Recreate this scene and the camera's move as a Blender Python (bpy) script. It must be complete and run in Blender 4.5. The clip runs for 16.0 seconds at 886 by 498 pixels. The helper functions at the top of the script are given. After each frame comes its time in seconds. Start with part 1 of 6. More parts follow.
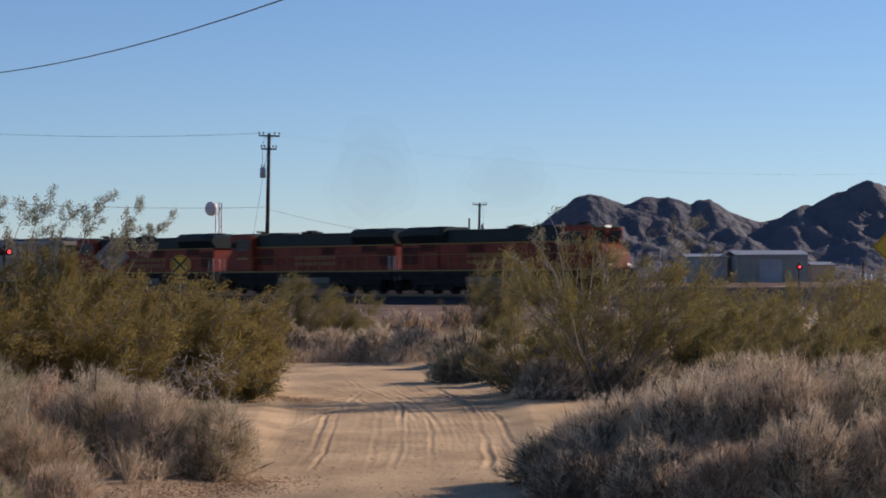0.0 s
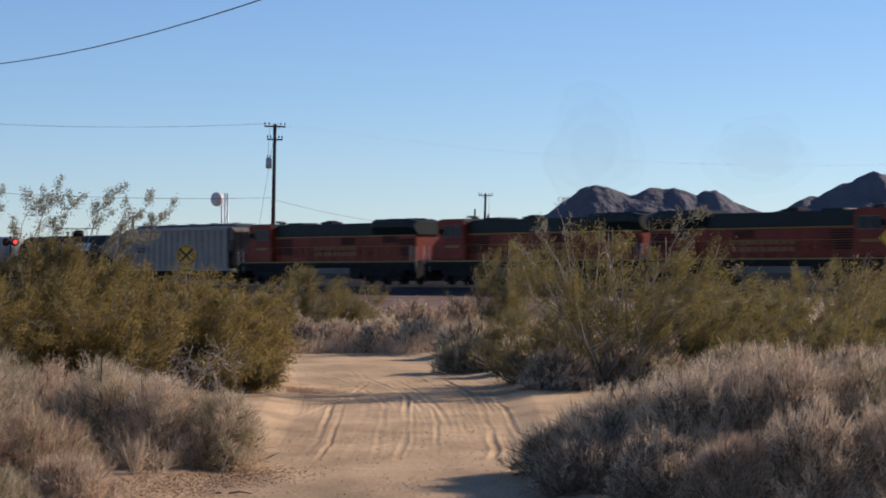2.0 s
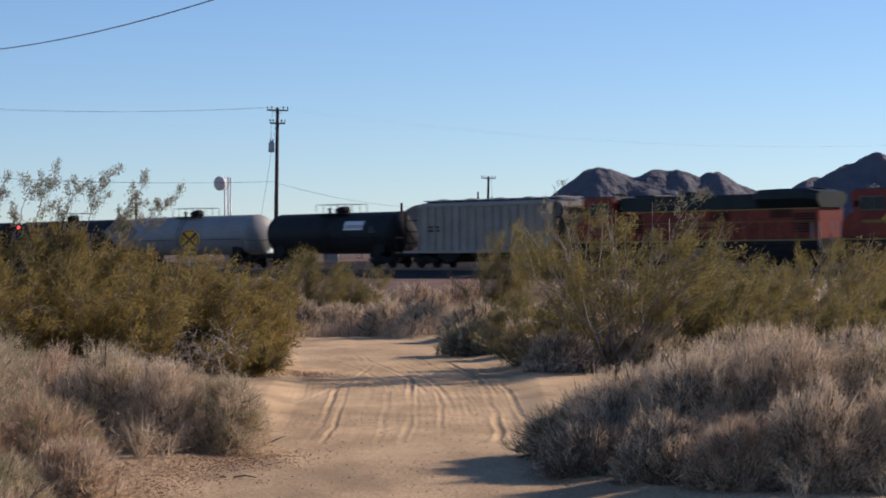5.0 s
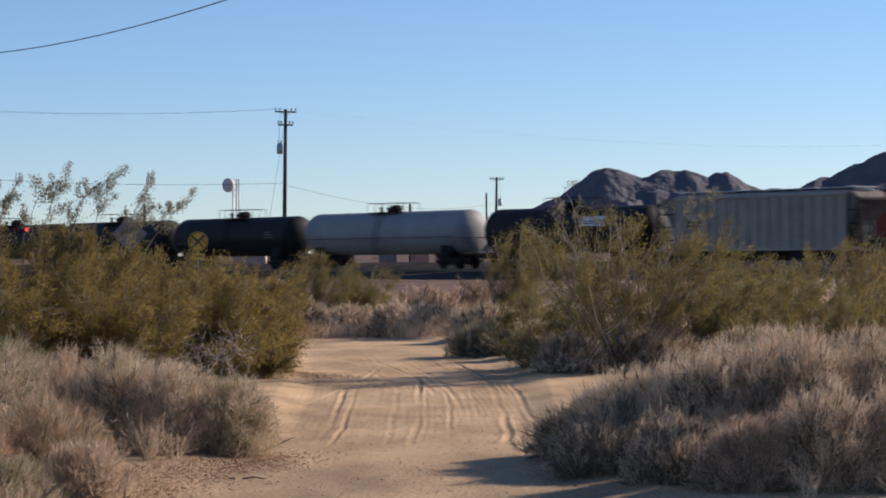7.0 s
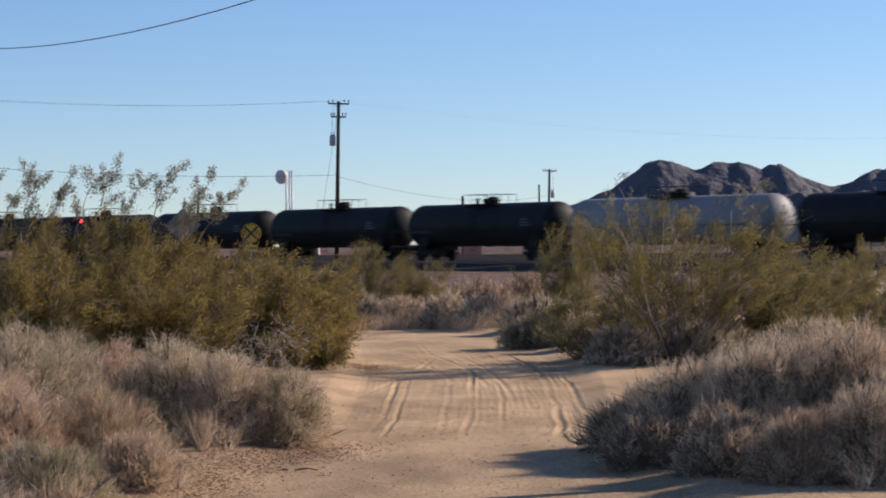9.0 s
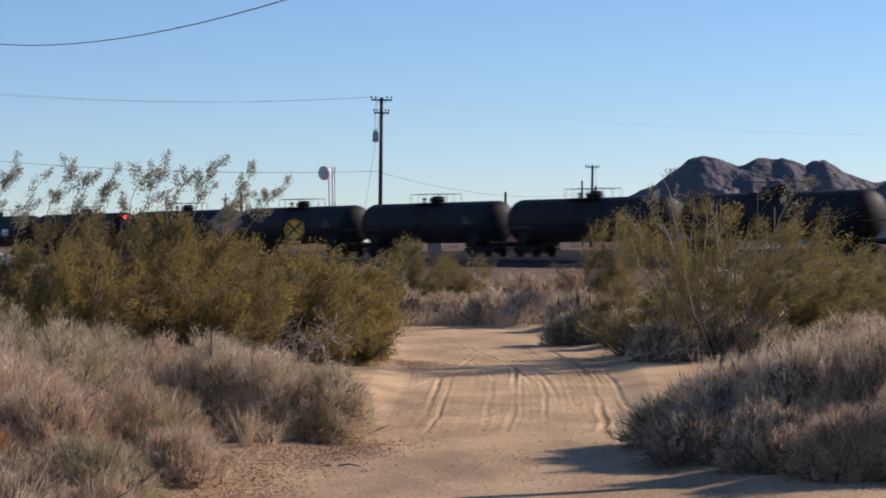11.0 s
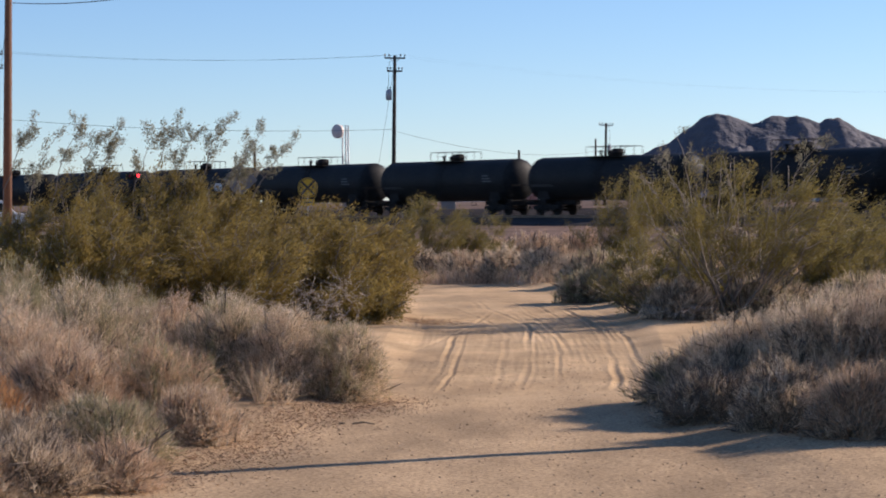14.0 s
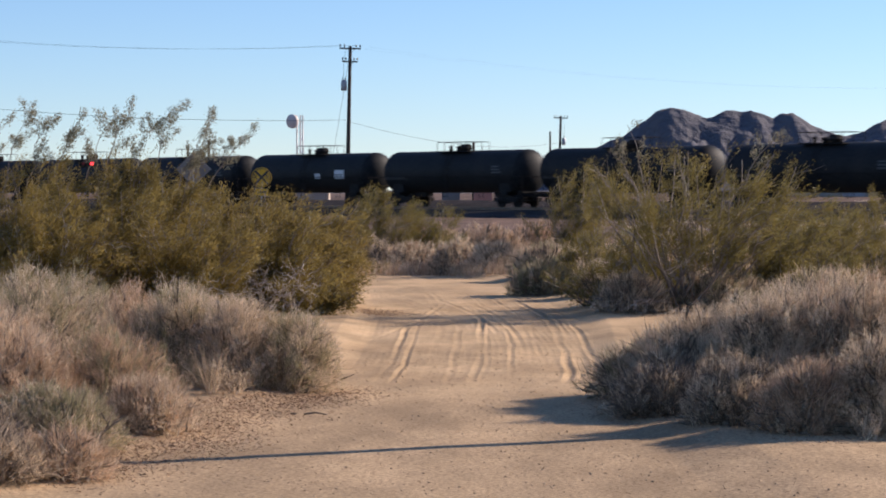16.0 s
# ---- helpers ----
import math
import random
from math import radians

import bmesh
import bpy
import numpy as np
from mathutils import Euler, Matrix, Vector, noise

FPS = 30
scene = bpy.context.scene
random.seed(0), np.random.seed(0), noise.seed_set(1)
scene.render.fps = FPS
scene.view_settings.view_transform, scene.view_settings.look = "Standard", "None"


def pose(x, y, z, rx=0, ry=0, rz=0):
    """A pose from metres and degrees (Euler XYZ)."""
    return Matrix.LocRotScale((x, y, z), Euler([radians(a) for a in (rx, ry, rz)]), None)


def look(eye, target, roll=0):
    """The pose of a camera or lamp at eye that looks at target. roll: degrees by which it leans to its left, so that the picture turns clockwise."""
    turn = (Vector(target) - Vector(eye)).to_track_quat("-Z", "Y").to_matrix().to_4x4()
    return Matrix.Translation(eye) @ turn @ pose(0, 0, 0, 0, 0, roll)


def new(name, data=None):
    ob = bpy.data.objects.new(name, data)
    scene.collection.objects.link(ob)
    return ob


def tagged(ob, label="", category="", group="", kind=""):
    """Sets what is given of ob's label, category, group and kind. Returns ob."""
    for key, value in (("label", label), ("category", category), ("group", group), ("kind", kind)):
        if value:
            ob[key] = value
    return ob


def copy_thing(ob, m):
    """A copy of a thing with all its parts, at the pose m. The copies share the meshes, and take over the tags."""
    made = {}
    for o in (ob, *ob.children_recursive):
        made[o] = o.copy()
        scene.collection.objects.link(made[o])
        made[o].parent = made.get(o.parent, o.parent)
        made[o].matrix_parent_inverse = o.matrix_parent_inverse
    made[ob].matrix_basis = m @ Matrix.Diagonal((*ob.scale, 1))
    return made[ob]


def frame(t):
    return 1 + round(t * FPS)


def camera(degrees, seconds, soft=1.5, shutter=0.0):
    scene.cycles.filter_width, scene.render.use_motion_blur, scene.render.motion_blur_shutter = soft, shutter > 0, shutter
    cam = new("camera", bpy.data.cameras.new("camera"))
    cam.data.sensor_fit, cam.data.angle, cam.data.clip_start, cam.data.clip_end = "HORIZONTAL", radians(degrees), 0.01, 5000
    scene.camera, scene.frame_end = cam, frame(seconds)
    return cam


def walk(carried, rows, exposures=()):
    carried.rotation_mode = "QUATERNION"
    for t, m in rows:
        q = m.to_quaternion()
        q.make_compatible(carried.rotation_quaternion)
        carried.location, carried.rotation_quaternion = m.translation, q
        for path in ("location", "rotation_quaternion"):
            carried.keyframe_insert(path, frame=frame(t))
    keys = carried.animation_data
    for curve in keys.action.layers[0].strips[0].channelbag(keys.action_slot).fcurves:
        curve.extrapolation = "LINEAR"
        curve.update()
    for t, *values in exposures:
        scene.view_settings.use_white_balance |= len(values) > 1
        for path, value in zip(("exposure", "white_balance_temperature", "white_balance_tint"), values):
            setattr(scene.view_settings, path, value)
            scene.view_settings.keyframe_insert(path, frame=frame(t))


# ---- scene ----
EYE = (0.0, 0.0, 1.6)
VIEW = [  # seconds, yaw, pitch, roll
    (0.0, -1.996, 0.761, -0.198),
    (0.5, -2.005, 0.695, -0.164),
    (1.0, -1.937, 0.483, -0.099),
    (1.5, -1.881, 0.407, -0.121),
    (2.0, -1.853, 0.532, -0.147),
    (2.5, -1.767, 0.383, -0.326),
    (3.0, -1.806, 0.368, -0.388),
    (3.5, -1.821, 0.245, -0.313),
    (4.0, -1.779, 0.103, -0.305),
    (6.5, -1.752, 0.133, -0.707),
    (7.0, -1.560, 0.139, -0.618),
    (7.5, -1.255, 0.089, -0.505),
    (8.0, -0.926, -0.090, -0.408),
    (8.5, -0.652, -0.123, -0.454),
    (9.0, -0.257, -0.049, -0.552),
    (11.5, 1.058, -0.170, -0.494),
    (12.0, 1.353, -0.259, -0.461),
    (12.5, 1.554, -0.533, -0.338),
    (13.0, 1.579, -0.776, -0.324),
    (13.5, 1.431, -1.078, -0.473),
    (14.0, 1.148, -1.163, -0.580),
    (14.5, 0.885, -1.163, -0.594),
    (15.0, 0.553, -1.214, -0.380),
    (15.5, 0.233, -1.295, -0.152),
    (16.0, 0.000, -1.383, 0.000)]
cam = camera(21.65, 16.0, soft=1.85, shutter=0.9)
EXPOSURE = [(t, e, 6450, 18) for t, e in ((0.0, -0.13), (1.5, 0.03), (3.5, 0.07), (7.0, 0.1), (12.5, 0.1), (14.0, 0.25), (16.0, 0.34))]
walk(cam, [(t, pose(*EYE, 90 + p, 0, y) @ pose(0, 0, 0, 0, 0, r)) for t, y, p, r in VIEW], EXPOSURE)

# ---- world and sun ----
SUN_AZ = radians(24.5)          # from +x towards +y
SUN_EL = radians(25.0)
sun_way = Vector((math.cos(SUN_AZ) * math.cos(SUN_EL), math.sin(SUN_AZ) * math.cos(SUN_EL), math.sin(SUN_EL)))
world = bpy.data.worlds.new("world")
scene.world = world
world.use_nodes = True
wn = world.node_tree
sky = wn.nodes.new("ShaderNodeTexSky")
sky.sky_type = "NISHITA"
sky.sun_disc = False
sky.sun_elevation = SUN_EL
sky.sun_rotation = math.pi / 2 - SUN_AZ
sky.altitude = 1500
sky.air_density = 1.0
sky.dust_density = 0.0
sky.ozone_density = 5.8
wn.nodes["Background"].inputs[1].default_value = 0.115
wn.links.new(sky.outputs[0], wn.nodes["Background"].inputs[0])
sun = new("sun", bpy.data.lights.new("sun", "SUN"))
sun.data.energy, sun.data.angle, sun.data.color = 5.0, radians(0.53), (1.0, 0.88, 0.73)
sun.matrix_world = look(sun_way * 50, (0, 0, 0))
scene.view_settings.exposure = 0.0

# ---- materials ----


def mat(name, colours, rough=0.8, metal=0.0, scale=4.0, fine=40.0, bump=0.3, bump_size=0.01, island=0.0, single=0.0, coords="Object", trans=0.0, spec=0.5):
    """Colours mixed by coarse and fine noise, with relief; island and single vary the brightness from piece to piece."""
    m = bpy.data.materials.new(name)
    m.use_nodes = True
    nt = m.node_tree
    n, l = nt.nodes, nt.links
    b = n["Principled BSDF"]
    b.inputs["Roughness"].default_value, b.inputs["Metallic"].default_value = rough, metal
    b.inputs["Specular IOR Level"].default_value = spec
    tc = n.new("ShaderNodeTexCoord")
    a = n.new("ShaderNodeTexNoise")
    a.inputs["Scale"].default_value, a.inputs["Detail"].default_value = scale, 5
    f = n.new("ShaderNodeTexNoise")
    f.inputs["Scale"].default_value, f.inputs["Detail"].default_value = fine, 4
    l.new(tc.outputs[coords], a.inputs["Vector"])
    l.new(tc.outputs[coords], f.inputs["Vector"])
    mix = n.new("ShaderNodeMath")
    mix.operation = "MULTIPLY_ADD"
    l.new(f.outputs[0], mix.inputs[0])
    mix.inputs[1].default_value = 0.5
    half = n.new("ShaderNodeMath")
    half.operation = "MULTIPLY"
    half.inputs[1].default_value = 0.5
    l.new(a.outputs[0], half.inputs[0])
    l.new(half.outputs[0], mix.inputs[2])
    ramp = n.new("ShaderNodeValToRGB")
    el = ramp.color_ramp.elements
    k = len(colours)
    el[0].position, el[1].position = 0.3, 0.7
    for i in range(1, k - 1):
        el.new(0.3 + 0.4 * i / (k - 1))
    for i, c in enumerate(colours):
        el[i].color = (*c, 1)
    l.new(mix.outputs[0], ramp.inputs[0])
    out = ramp.outputs[0]
    if island or single:
        hsv = n.new("ShaderNodeHueSaturation")
        rng = n.new("ShaderNodeMapRange")
        amount = island or single
        rng.inputs["To Min"].default_value, rng.inputs["To Max"].default_value = 1 - amount, 1 + amount
        if island:
            l.new(n.new("ShaderNodeNewGeometry").outputs["Random Per Island"], rng.inputs[0])
        else:
            l.new(n.new("ShaderNodeObjectInfo").outputs["Random"], rng.inputs[0])
        l.new(rng.outputs[0], hsv.inputs["Value"])
        l.new(out, hsv.inputs["Color"])
        out = hsv.outputs[0]
    l.new(out, b.inputs["Base Color"])
    if bump:
        bp = n.new("ShaderNodeBump")
        bp.inputs["Strength"].default_value, bp.inputs["Distance"].default_value = bump, bump_size
        l.new(f.outputs[0], bp.inputs["Height"])
        l.new(bp.outputs[0], b.inputs["Normal"])
    if trans:
        tr = n.new("ShaderNodeBsdfTranslucent")
        l.new(out, tr.inputs[0])
        ms = n.new("ShaderNodeMixShader")
        ms.inputs[0].default_value = trans
        l.new(b.outputs[0], ms.inputs[1])
        l.new(tr.outputs[0], ms.inputs[2])
        l.new(ms.outputs[0], n["Material Output"].inputs[0])
    return m


def glow(name, colour, strength):
    m = mat(name, [colour, colour], 0.4)
    b = m.node_tree.nodes["Principled BSDF"]
    b.inputs["Emission Color"].default_value = (*colour, 1)
    b.inputs["Emission Strength"].default_value = strength
    return m


# ---- mesh helpers ----


def part(name, bm, material, parent=None, label=""):
    me = bpy.data.meshes.new(name)
    bm.to_mesh(me)
    bm.free()
    me.materials.append(material)
    ob = new(name, me)
    if parent:
        ob.parent = parent
    if label:
        ob["label"] = label
    return ob


def block(bm, x0, x1, y0, y1, z0, z1, bevel=0.0):
    r = bmesh.ops.create_cube(bm, size=1.0)
    vs = r["verts"]
    for v in vs:
        v.co = Vector((x0 + (v.co.x + 0.5) * (x1 - x0), y0 + (v.co.y + 0.5) * (y1 - y0), z0 + (v.co.z + 0.5) * (z1 - z0)))
    if bevel:
        es = list({e for v in vs for e in v.link_edges})
        bmesh.ops.bevel(bm, geom=es, offset=bevel, segments=2, affect="EDGES", profile=0.5)
    return bm


def rod(bm, a, b, r0, r1=None, n=8):
    """A tapered round bar from a to b."""
    a, b = Vector(a), Vector(b)
    r1 = r0 if r1 is None else r1
    q = (b - a).to_track_quat("Z", "Y")
    rings = []
    for p, r in ((a, r0), (b, r1)):
        rings.append([bm.verts.new(p + q @ Vector((r * math.cos(k * math.tau / n), r * math.sin(k * math.tau / n), 0))) for k in range(n)])
    for k in range(n):
        f = bm.faces.new((rings[0][k], rings[0][(k + 1) % n], rings[1][(k + 1) % n], rings[1][k]))
        f.smooth = n > 6
    bm.faces.new(rings[0][::-1])
    bm.faces.new(rings[1])
    return bm


def spun(bm, axis0, way, profile, n=24, smooth=True):
    """A turned body: profile of (distance along, radius) about the line from axis0."""
    q = Vector(way).to_track_quat("Z", "Y")
    rings = []
    for d, r in profile:
        rings.append([bm.verts.new(Vector(axis0) + q @ Vector((r * math.cos(k * math.tau / n), r * math.sin(k * math.tau / n), d))) for k in range(n)])
    for i in range(len(rings) - 1):
        for k in range(n):
            f = bm.faces.new((rings[i][k], rings[i][(k + 1) % n], rings[i + 1][(k + 1) % n], rings[i + 1][k]))
            f.smooth = smooth
    bm.faces.new(rings[0][::-1])
    bm.faces.new(rings[-1])
    return bm


def solid(bm, outline, y0, y1, bevel=0.0):
    """A plate: an outline in x and z, from y0 to y1."""
    a = [bm.verts.new((x, y0, z)) for x, z in outline]
    b = [bm.verts.new((x, y1, z)) for x, z in outline]
    k = len(a)
    fs = [bm.faces.new(a), bm.faces.new(b[::-1])]
    for i in range(k):
        fs.append(bm.faces.new((a[i], b[i], b[(i + 1) % k], a[(i + 1) % k])))
    bmesh.ops.recalc_face_normals(bm, faces=fs)
    if bevel:
        es = list({e for f in fs for e in f.edges})
        bmesh.ops.bevel(bm, geom=es, offset=bevel, segments=2, affect="EDGES", profile=0.5)
    return bm


def empty(name, m=None):
    ob = new(name)
    if m is not None:
        ob.matrix_basis = m
    return ob


def arrays(name, verts, faces, material, smooth=False):
    """A mesh from arrays of vertices and of equal faces."""
    me = bpy.data.meshes.new(name)
    verts, faces = np.asarray(verts, dtype=np.float32), np.asarray(faces, dtype=np.int32)
    k = faces.shape[1]
    me.vertices.add(len(verts))
    me.vertices.foreach_set("co", verts.ravel())
    me.loops.add(faces.size)
    me.loops.foreach_set("vertex_index", faces.ravel())
    me.polygons.add(len(faces))
    me.polygons.foreach_set("loop_start", np.arange(0, faces.size, k, dtype=np.int32))
    if smooth:
        me.polygons.foreach_set("use_smooth", np.ones(len(faces), dtype=bool))
    me.update(calc_edges=True)
    me.materials.append(material)
    return new(name, me)


rg = np.random.default_rng(7)

# ---- ground ----


def fbm(x, y, size, octaves=4, seed=0):
    """Smooth lattice noise in arrays, about -1 to 1."""
    out, amp, total = np.zeros_like(x), 1.0, 0.0
    for o in range(octaves):
        u, v = x / size + 17.3 * o + seed, y / size - 9.1 * o + seed * 1.7
        iu, iv = np.floor(u), np.floor(v)
        fu, fv = u - iu, v - iv
        fu, fv = fu * fu * (3 - 2 * fu), fv * fv * (3 - 2 * fv)

        def h(a, b):
            s = np.sin(a * 127.1 + b * 311.7) * 43758.5453
            return 2 * (s - np.floor(s)) - 1
        out += amp * ((h(iu, iv) * (1 - fu) + h(iu + 1, iv) * fu) * (1 - fv) + (h(iu, iv + 1) * (1 - fu) + h(iu + 1, iv + 1) * fu) * fv)
        total += amp
        amp *= 0.5
        size /= 2.03
    return out / total


def road_mid(y):
    """The middle of the sand track at a distance y."""
    return np.interp(y, [6, 13, 17, 22, 30, 38, 43, 48, 54], [-0.5, -0.3, 0.0, 0.25, 0.45, 0.15, -0.5, -1.9, -4.5])


def road_half(y):
    return np.interp(y, [6, 13, 17, 22, 30, 40, 50], [2.2, 1.9, 1.4, 1.15, 1.35, 1.45, 1.4])


RAIL_AT = Vector((1.87, 167.0, 0.0))
RAIL_WAY = Vector((0.63, -0.7766, 0.0)).normalized()
RAIL_OUT = Vector((-RAIL_WAY.y, RAIL_WAY.x, 0.0)) * -1      # towards the viewer's side
if RAIL_OUT.y > 0:
    RAIL_OUT = -RAIL_OUT
RAIL_Z = 0.6


def ground_height(x, y):
    x, y = np.asarray(x, float), np.asarray(y, float)
    z = 0.05 * fbm(x, y, 5.0, 3, 3) * np.clip((y - 12) / 12, 0.35, 1) + 0.012 * fbm(x, y, 0.5, 3, 5)
    d = np.abs(x - road_mid(y)) / road_half(y)
    on = np.clip((1.25 - d) / 0.3, 0, 1) * (y < 56) * (y > -30)
    z = z * (1 - 0.6 * on) - 0.05 * on
    # wheel ruts, each a groove with thrown-up edges, that follow the bend of the track
    open_sand = np.clip((y - 20.0 - 0.5 * fbm(x, y * 0, 0.5, 2, 12)) / 0.9, 0, 1)
    for off, bend, deep, wide in ((-0.82, 0.02, 1.0, 0.05), (-0.69, 0.05, 0.9, 0.04), (-0.44, -0.06, 0.25, 0.06), (-0.20, 0.14, 0.3, 0.05), (0.03, 0.10, 1.0, 0.055), (0.11, 0.14, 0.5, 0.035), (0.37, 0.30, 0.55, 0.04), (0.55, 0.20, 0.4, 0.05), (0.66, 0.42, 0.7, 0.04), (0.90, 0.34, 1.3, 0.06), (0.99, 0.30, 0.5, 0.035), (1.16, 0.40, 0.7, 0.05)):
        far = np.clip(y - 20.5, 0, 40) / 8
        c = road_mid(y) + 0.05 + off * (1 + 0.012 * (y - 22)) - bend * far ** 2 * np.exp(-0.25 * far) * 0.3 + 0.04 * fbm(x * 0.2, y, 1.3, 3, off * 3)
        w = (x - c) / (wide * 0.62)
        gone = np.clip(0.4 + 1.6 * fbm(x * 0.05, y, 4.2, 2, off * 5 + 4), 0.05, 1)
        z = z + on * 0.0105 * deep * (0.75 * np.exp(-((np.abs(w) - 1.5) / 0.55) ** 2) - np.exp(-w * w)) * gone * open_sand
    # fine tread marks between the ruts
    tread = np.sin((x - road_mid(y) + 0.14 * (np.clip(y - 20.5, 0, 9) / 8) ** 2) * 88.0 + 2.5 * fbm(x, y * 0.3, 0.7, 2, 19))
    z = z + on * open_sand * 0.0012 * tread * np.clip(2.5 * fbm(x, y * 0.4, 0.8, 2, 15), 0, 1)
    z = z + on * 0.009 * fbm(x, y, 0.25, 3, 8) * np.clip((y - 12) / 8, 0.3, 1)
    # tracks that swing across the others, round the bend
    for x0, y0, slope, deep in ((0.75, 30.0, -0.05, 0.8), (0.35, 32.0, -0.09, 0.9), (-0.2, 33.0, -0.12, 0.7), (-0.35, 29.5, 0.10, 0.7), (0.8, 35.0, -0.16, 0.9)):
        c = x0 + slope * (y - y0) - 0.006 * (y - y0) ** 2
        w = (x - c) / 0.036
        z = z + on * 0.0085 * deep * (0.8 * np.exp(-((np.abs(w) - 1.5) / 0.6) ** 2) - np.exp(-w * w)) * np.exp(-((y - y0) / 4.5) ** 4)
    # the plain rises a little beyond the railway
    z = z + 1.3 * np.clip((y - 195) / 125, 0, 1)
    # railway bank
    side = np.abs((x - RAIL_AT.x) * RAIL_OUT.x + (y - RAIL_AT.y) * RAIL_OUT.y)
    z = z + (RAIL_Z - 0.32) * np.clip((9.0 - side) / 5.0, 0, 1)
    return z


def lines(spans):
    out = []
    for a, b, step in spans:
        out += list(np.arange(a, b, step))
    return np.array(out)


def growing(start, end, step, factor):
    out, v = [], start
    while abs(v) < abs(end):
        out.append(v)
        v += step
        step *= factor
    return out + [end]


def build_ground(material):
    xs = np.array(growing(-4.6, -4500, -0.12, 1.13)[::-1] + list(np.arange(-4.5, -1.3, 0.06)) + list(np.arange(-1.3, 2.1, 0.018)) + list(np.arange(2.1, 5.5, 0.06)) + growing(5.55, 4500, 0.12, 1.13))
    ys = np.array([-4500, -1500, -400, -120, -40, -15, -5, 0, 4, 7, 9] + list(np.arange(10, 24, 0.12)) + list(np.arange(24, 60, 0.2)) + list(np.arange(60, 125, 1.6)) + list(np.arange(125, 235, 1.0)) + growing(236, 4500, 2.5, 1.15))
    gx, gy = np.meshgrid(xs, ys)
    gz = ground_height(gx, gy)
    v = np.stack([gx, gy, gz], -1).reshape(-1, 3)
    nx, ny = len(xs), len(ys)
    i = (np.arange(ny - 1)[:, None] * nx + np.arange(nx - 1)).ravel()
    ob = arrays("ground", v, np.stack([i, i + 1, i + nx + 1, i + nx], 1), material, True)
    return tagged(ob, "pale tan desert sand and gravel with wheel ruts", "ground", kind="structure")


def ground_material():
    """Sand near the track, browner gravel with dry stubble farther off."""
    m = mat("desert_sand", [(0.43, 0.283, 0.154), (0.575, 0.392, 0.219), (0.665, 0.472, 0.279)], 0.95, scale=0.8, fine=30.0, bump=0.3, bump_size=0.02, spec=0.12)
    nt = m.node_tree
    n, l = nt.nodes, nt.links
    ramp = [x for x in n if x.type == "VALTORGB"][0]
    b = n["Principled BSDF"]
    tc = [x for x in n if x.type == "TEX_COORD"][0]
    sep = n.new("ShaderNodeSeparateXYZ")
    l.new(tc.outputs["Object"], sep.inputs[0])
    rng = n.new("ShaderNodeMapRange")
    rng.inputs["From Min"].default_value, rng.inputs["From Max"].default_value = 48, 75
    l.new(sep.outputs[1], rng.inputs[0])
    wide = n.new("ShaderNodeTexNoise")
    wide.inputs["Scale"].default_value, wide.inputs["Detail"].default_value = 0.12, 6
    l.new(tc.outputs["Object"], wide.inputs["Vector"])
    far = n.new("ShaderNodeValToRGB")
    far.color_ramp.elements[0].color, far.color_ramp.elements[1].color = (0.105, 0.072, 0.056, 1), (0.235, 0.15, 0.108, 1)
    far.color_ramp.elements[0].position, far.color_ramp.elements[1].position = 0.35, 0.65
    l.new(wide.outputs[0], far.inputs[0])
    # coarser grey-brown gravel where the track is not driven to powder
    grit = n.new("ShaderNodeTexNoise")
    grit.inputs["Scale"].default_value, grit.inputs["Detail"].default_value = 38, 3
    l.new(tc.outputs["Object"], grit.inputs["Vector"])
    gcol = n.new("ShaderNodeValToRGB")
    gcol.color_ramp.elements[0].color, gcol.color_ramp.elements[1].color = (0.27, 0.182, 0.104, 1), (0.58, 0.412, 0.245, 1)
    gcol.color_ramp.elements[0].position, gcol.color_ramp.elements[1].position = 0.32, 0.62
    l.new(grit.outputs[0], gcol.inputs[0])
    patch = n.new("ShaderNodeMath")
    patch.operation = "MULTIPLY_ADD"
    l.new(wide.outputs[0], patch.inputs[0])
    patch.inputs[1].default_value = 7.0
    l.new(sep.outputs[1], patch.inputs[2])
    near = n.new("ShaderNodeMapRange")
    near.inputs["From Min"].default_value, near.inputs["From Max"].default_value = 21.0, 25.0
    near.inputs["To Min"].default_value = 0.2
    l.new(patch.outputs[0], near.inputs[0])
    sandy = n.new("ShaderNodeMix")
    sandy.data_type = "RGBA"
    l.new(near.outputs[0], sandy.inputs["Factor"])
    l.new(gcol.outputs[0], sandy.inputs["A"])
    l.new(ramp.outputs[0], sandy.inputs["B"])
    mix = n.new("ShaderNodeMix")
    mix.data_type = "RGBA"
    l.new(rng.outputs[0], mix.inputs["Factor"])
    l.new(sandy.outputs["Result"], mix.inputs["A"])
    l.new(far.outputs[0], mix.inputs["B"])
    # dark grit and small stones
    vor = n.new("ShaderNodeTexVoronoi")
    vor.inputs["Scale"].default_value = 22.0
    l.new(tc.outputs["Object"], vor.inputs["Vector"])
    spot = n.new("ShaderNodeMapRange")
    spot.inputs["From Min"].default_value, spot.inputs["From Max"].default_value = 0.05, 0.2
    spot.inputs["To Min"].default_value, spot.inputs["To Max"].default_value = 0.75, 1.0
    l.new(vor.outputs[0], spot.inputs[0])
    mul = n.new("ShaderNodeMix")
    mul.data_type, mul.blend_type = "RGBA", "MULTIPLY"
    mul.inputs["Factor"].default_value = 1.0
    l.new(mix.outputs["Result"], mul.inputs["A"])
    l.new(spot.outputs[0], mul.inputs["B"])
    # trodden, dustier and barer streaks along the track
    way = n.new("ShaderNodeMapping")
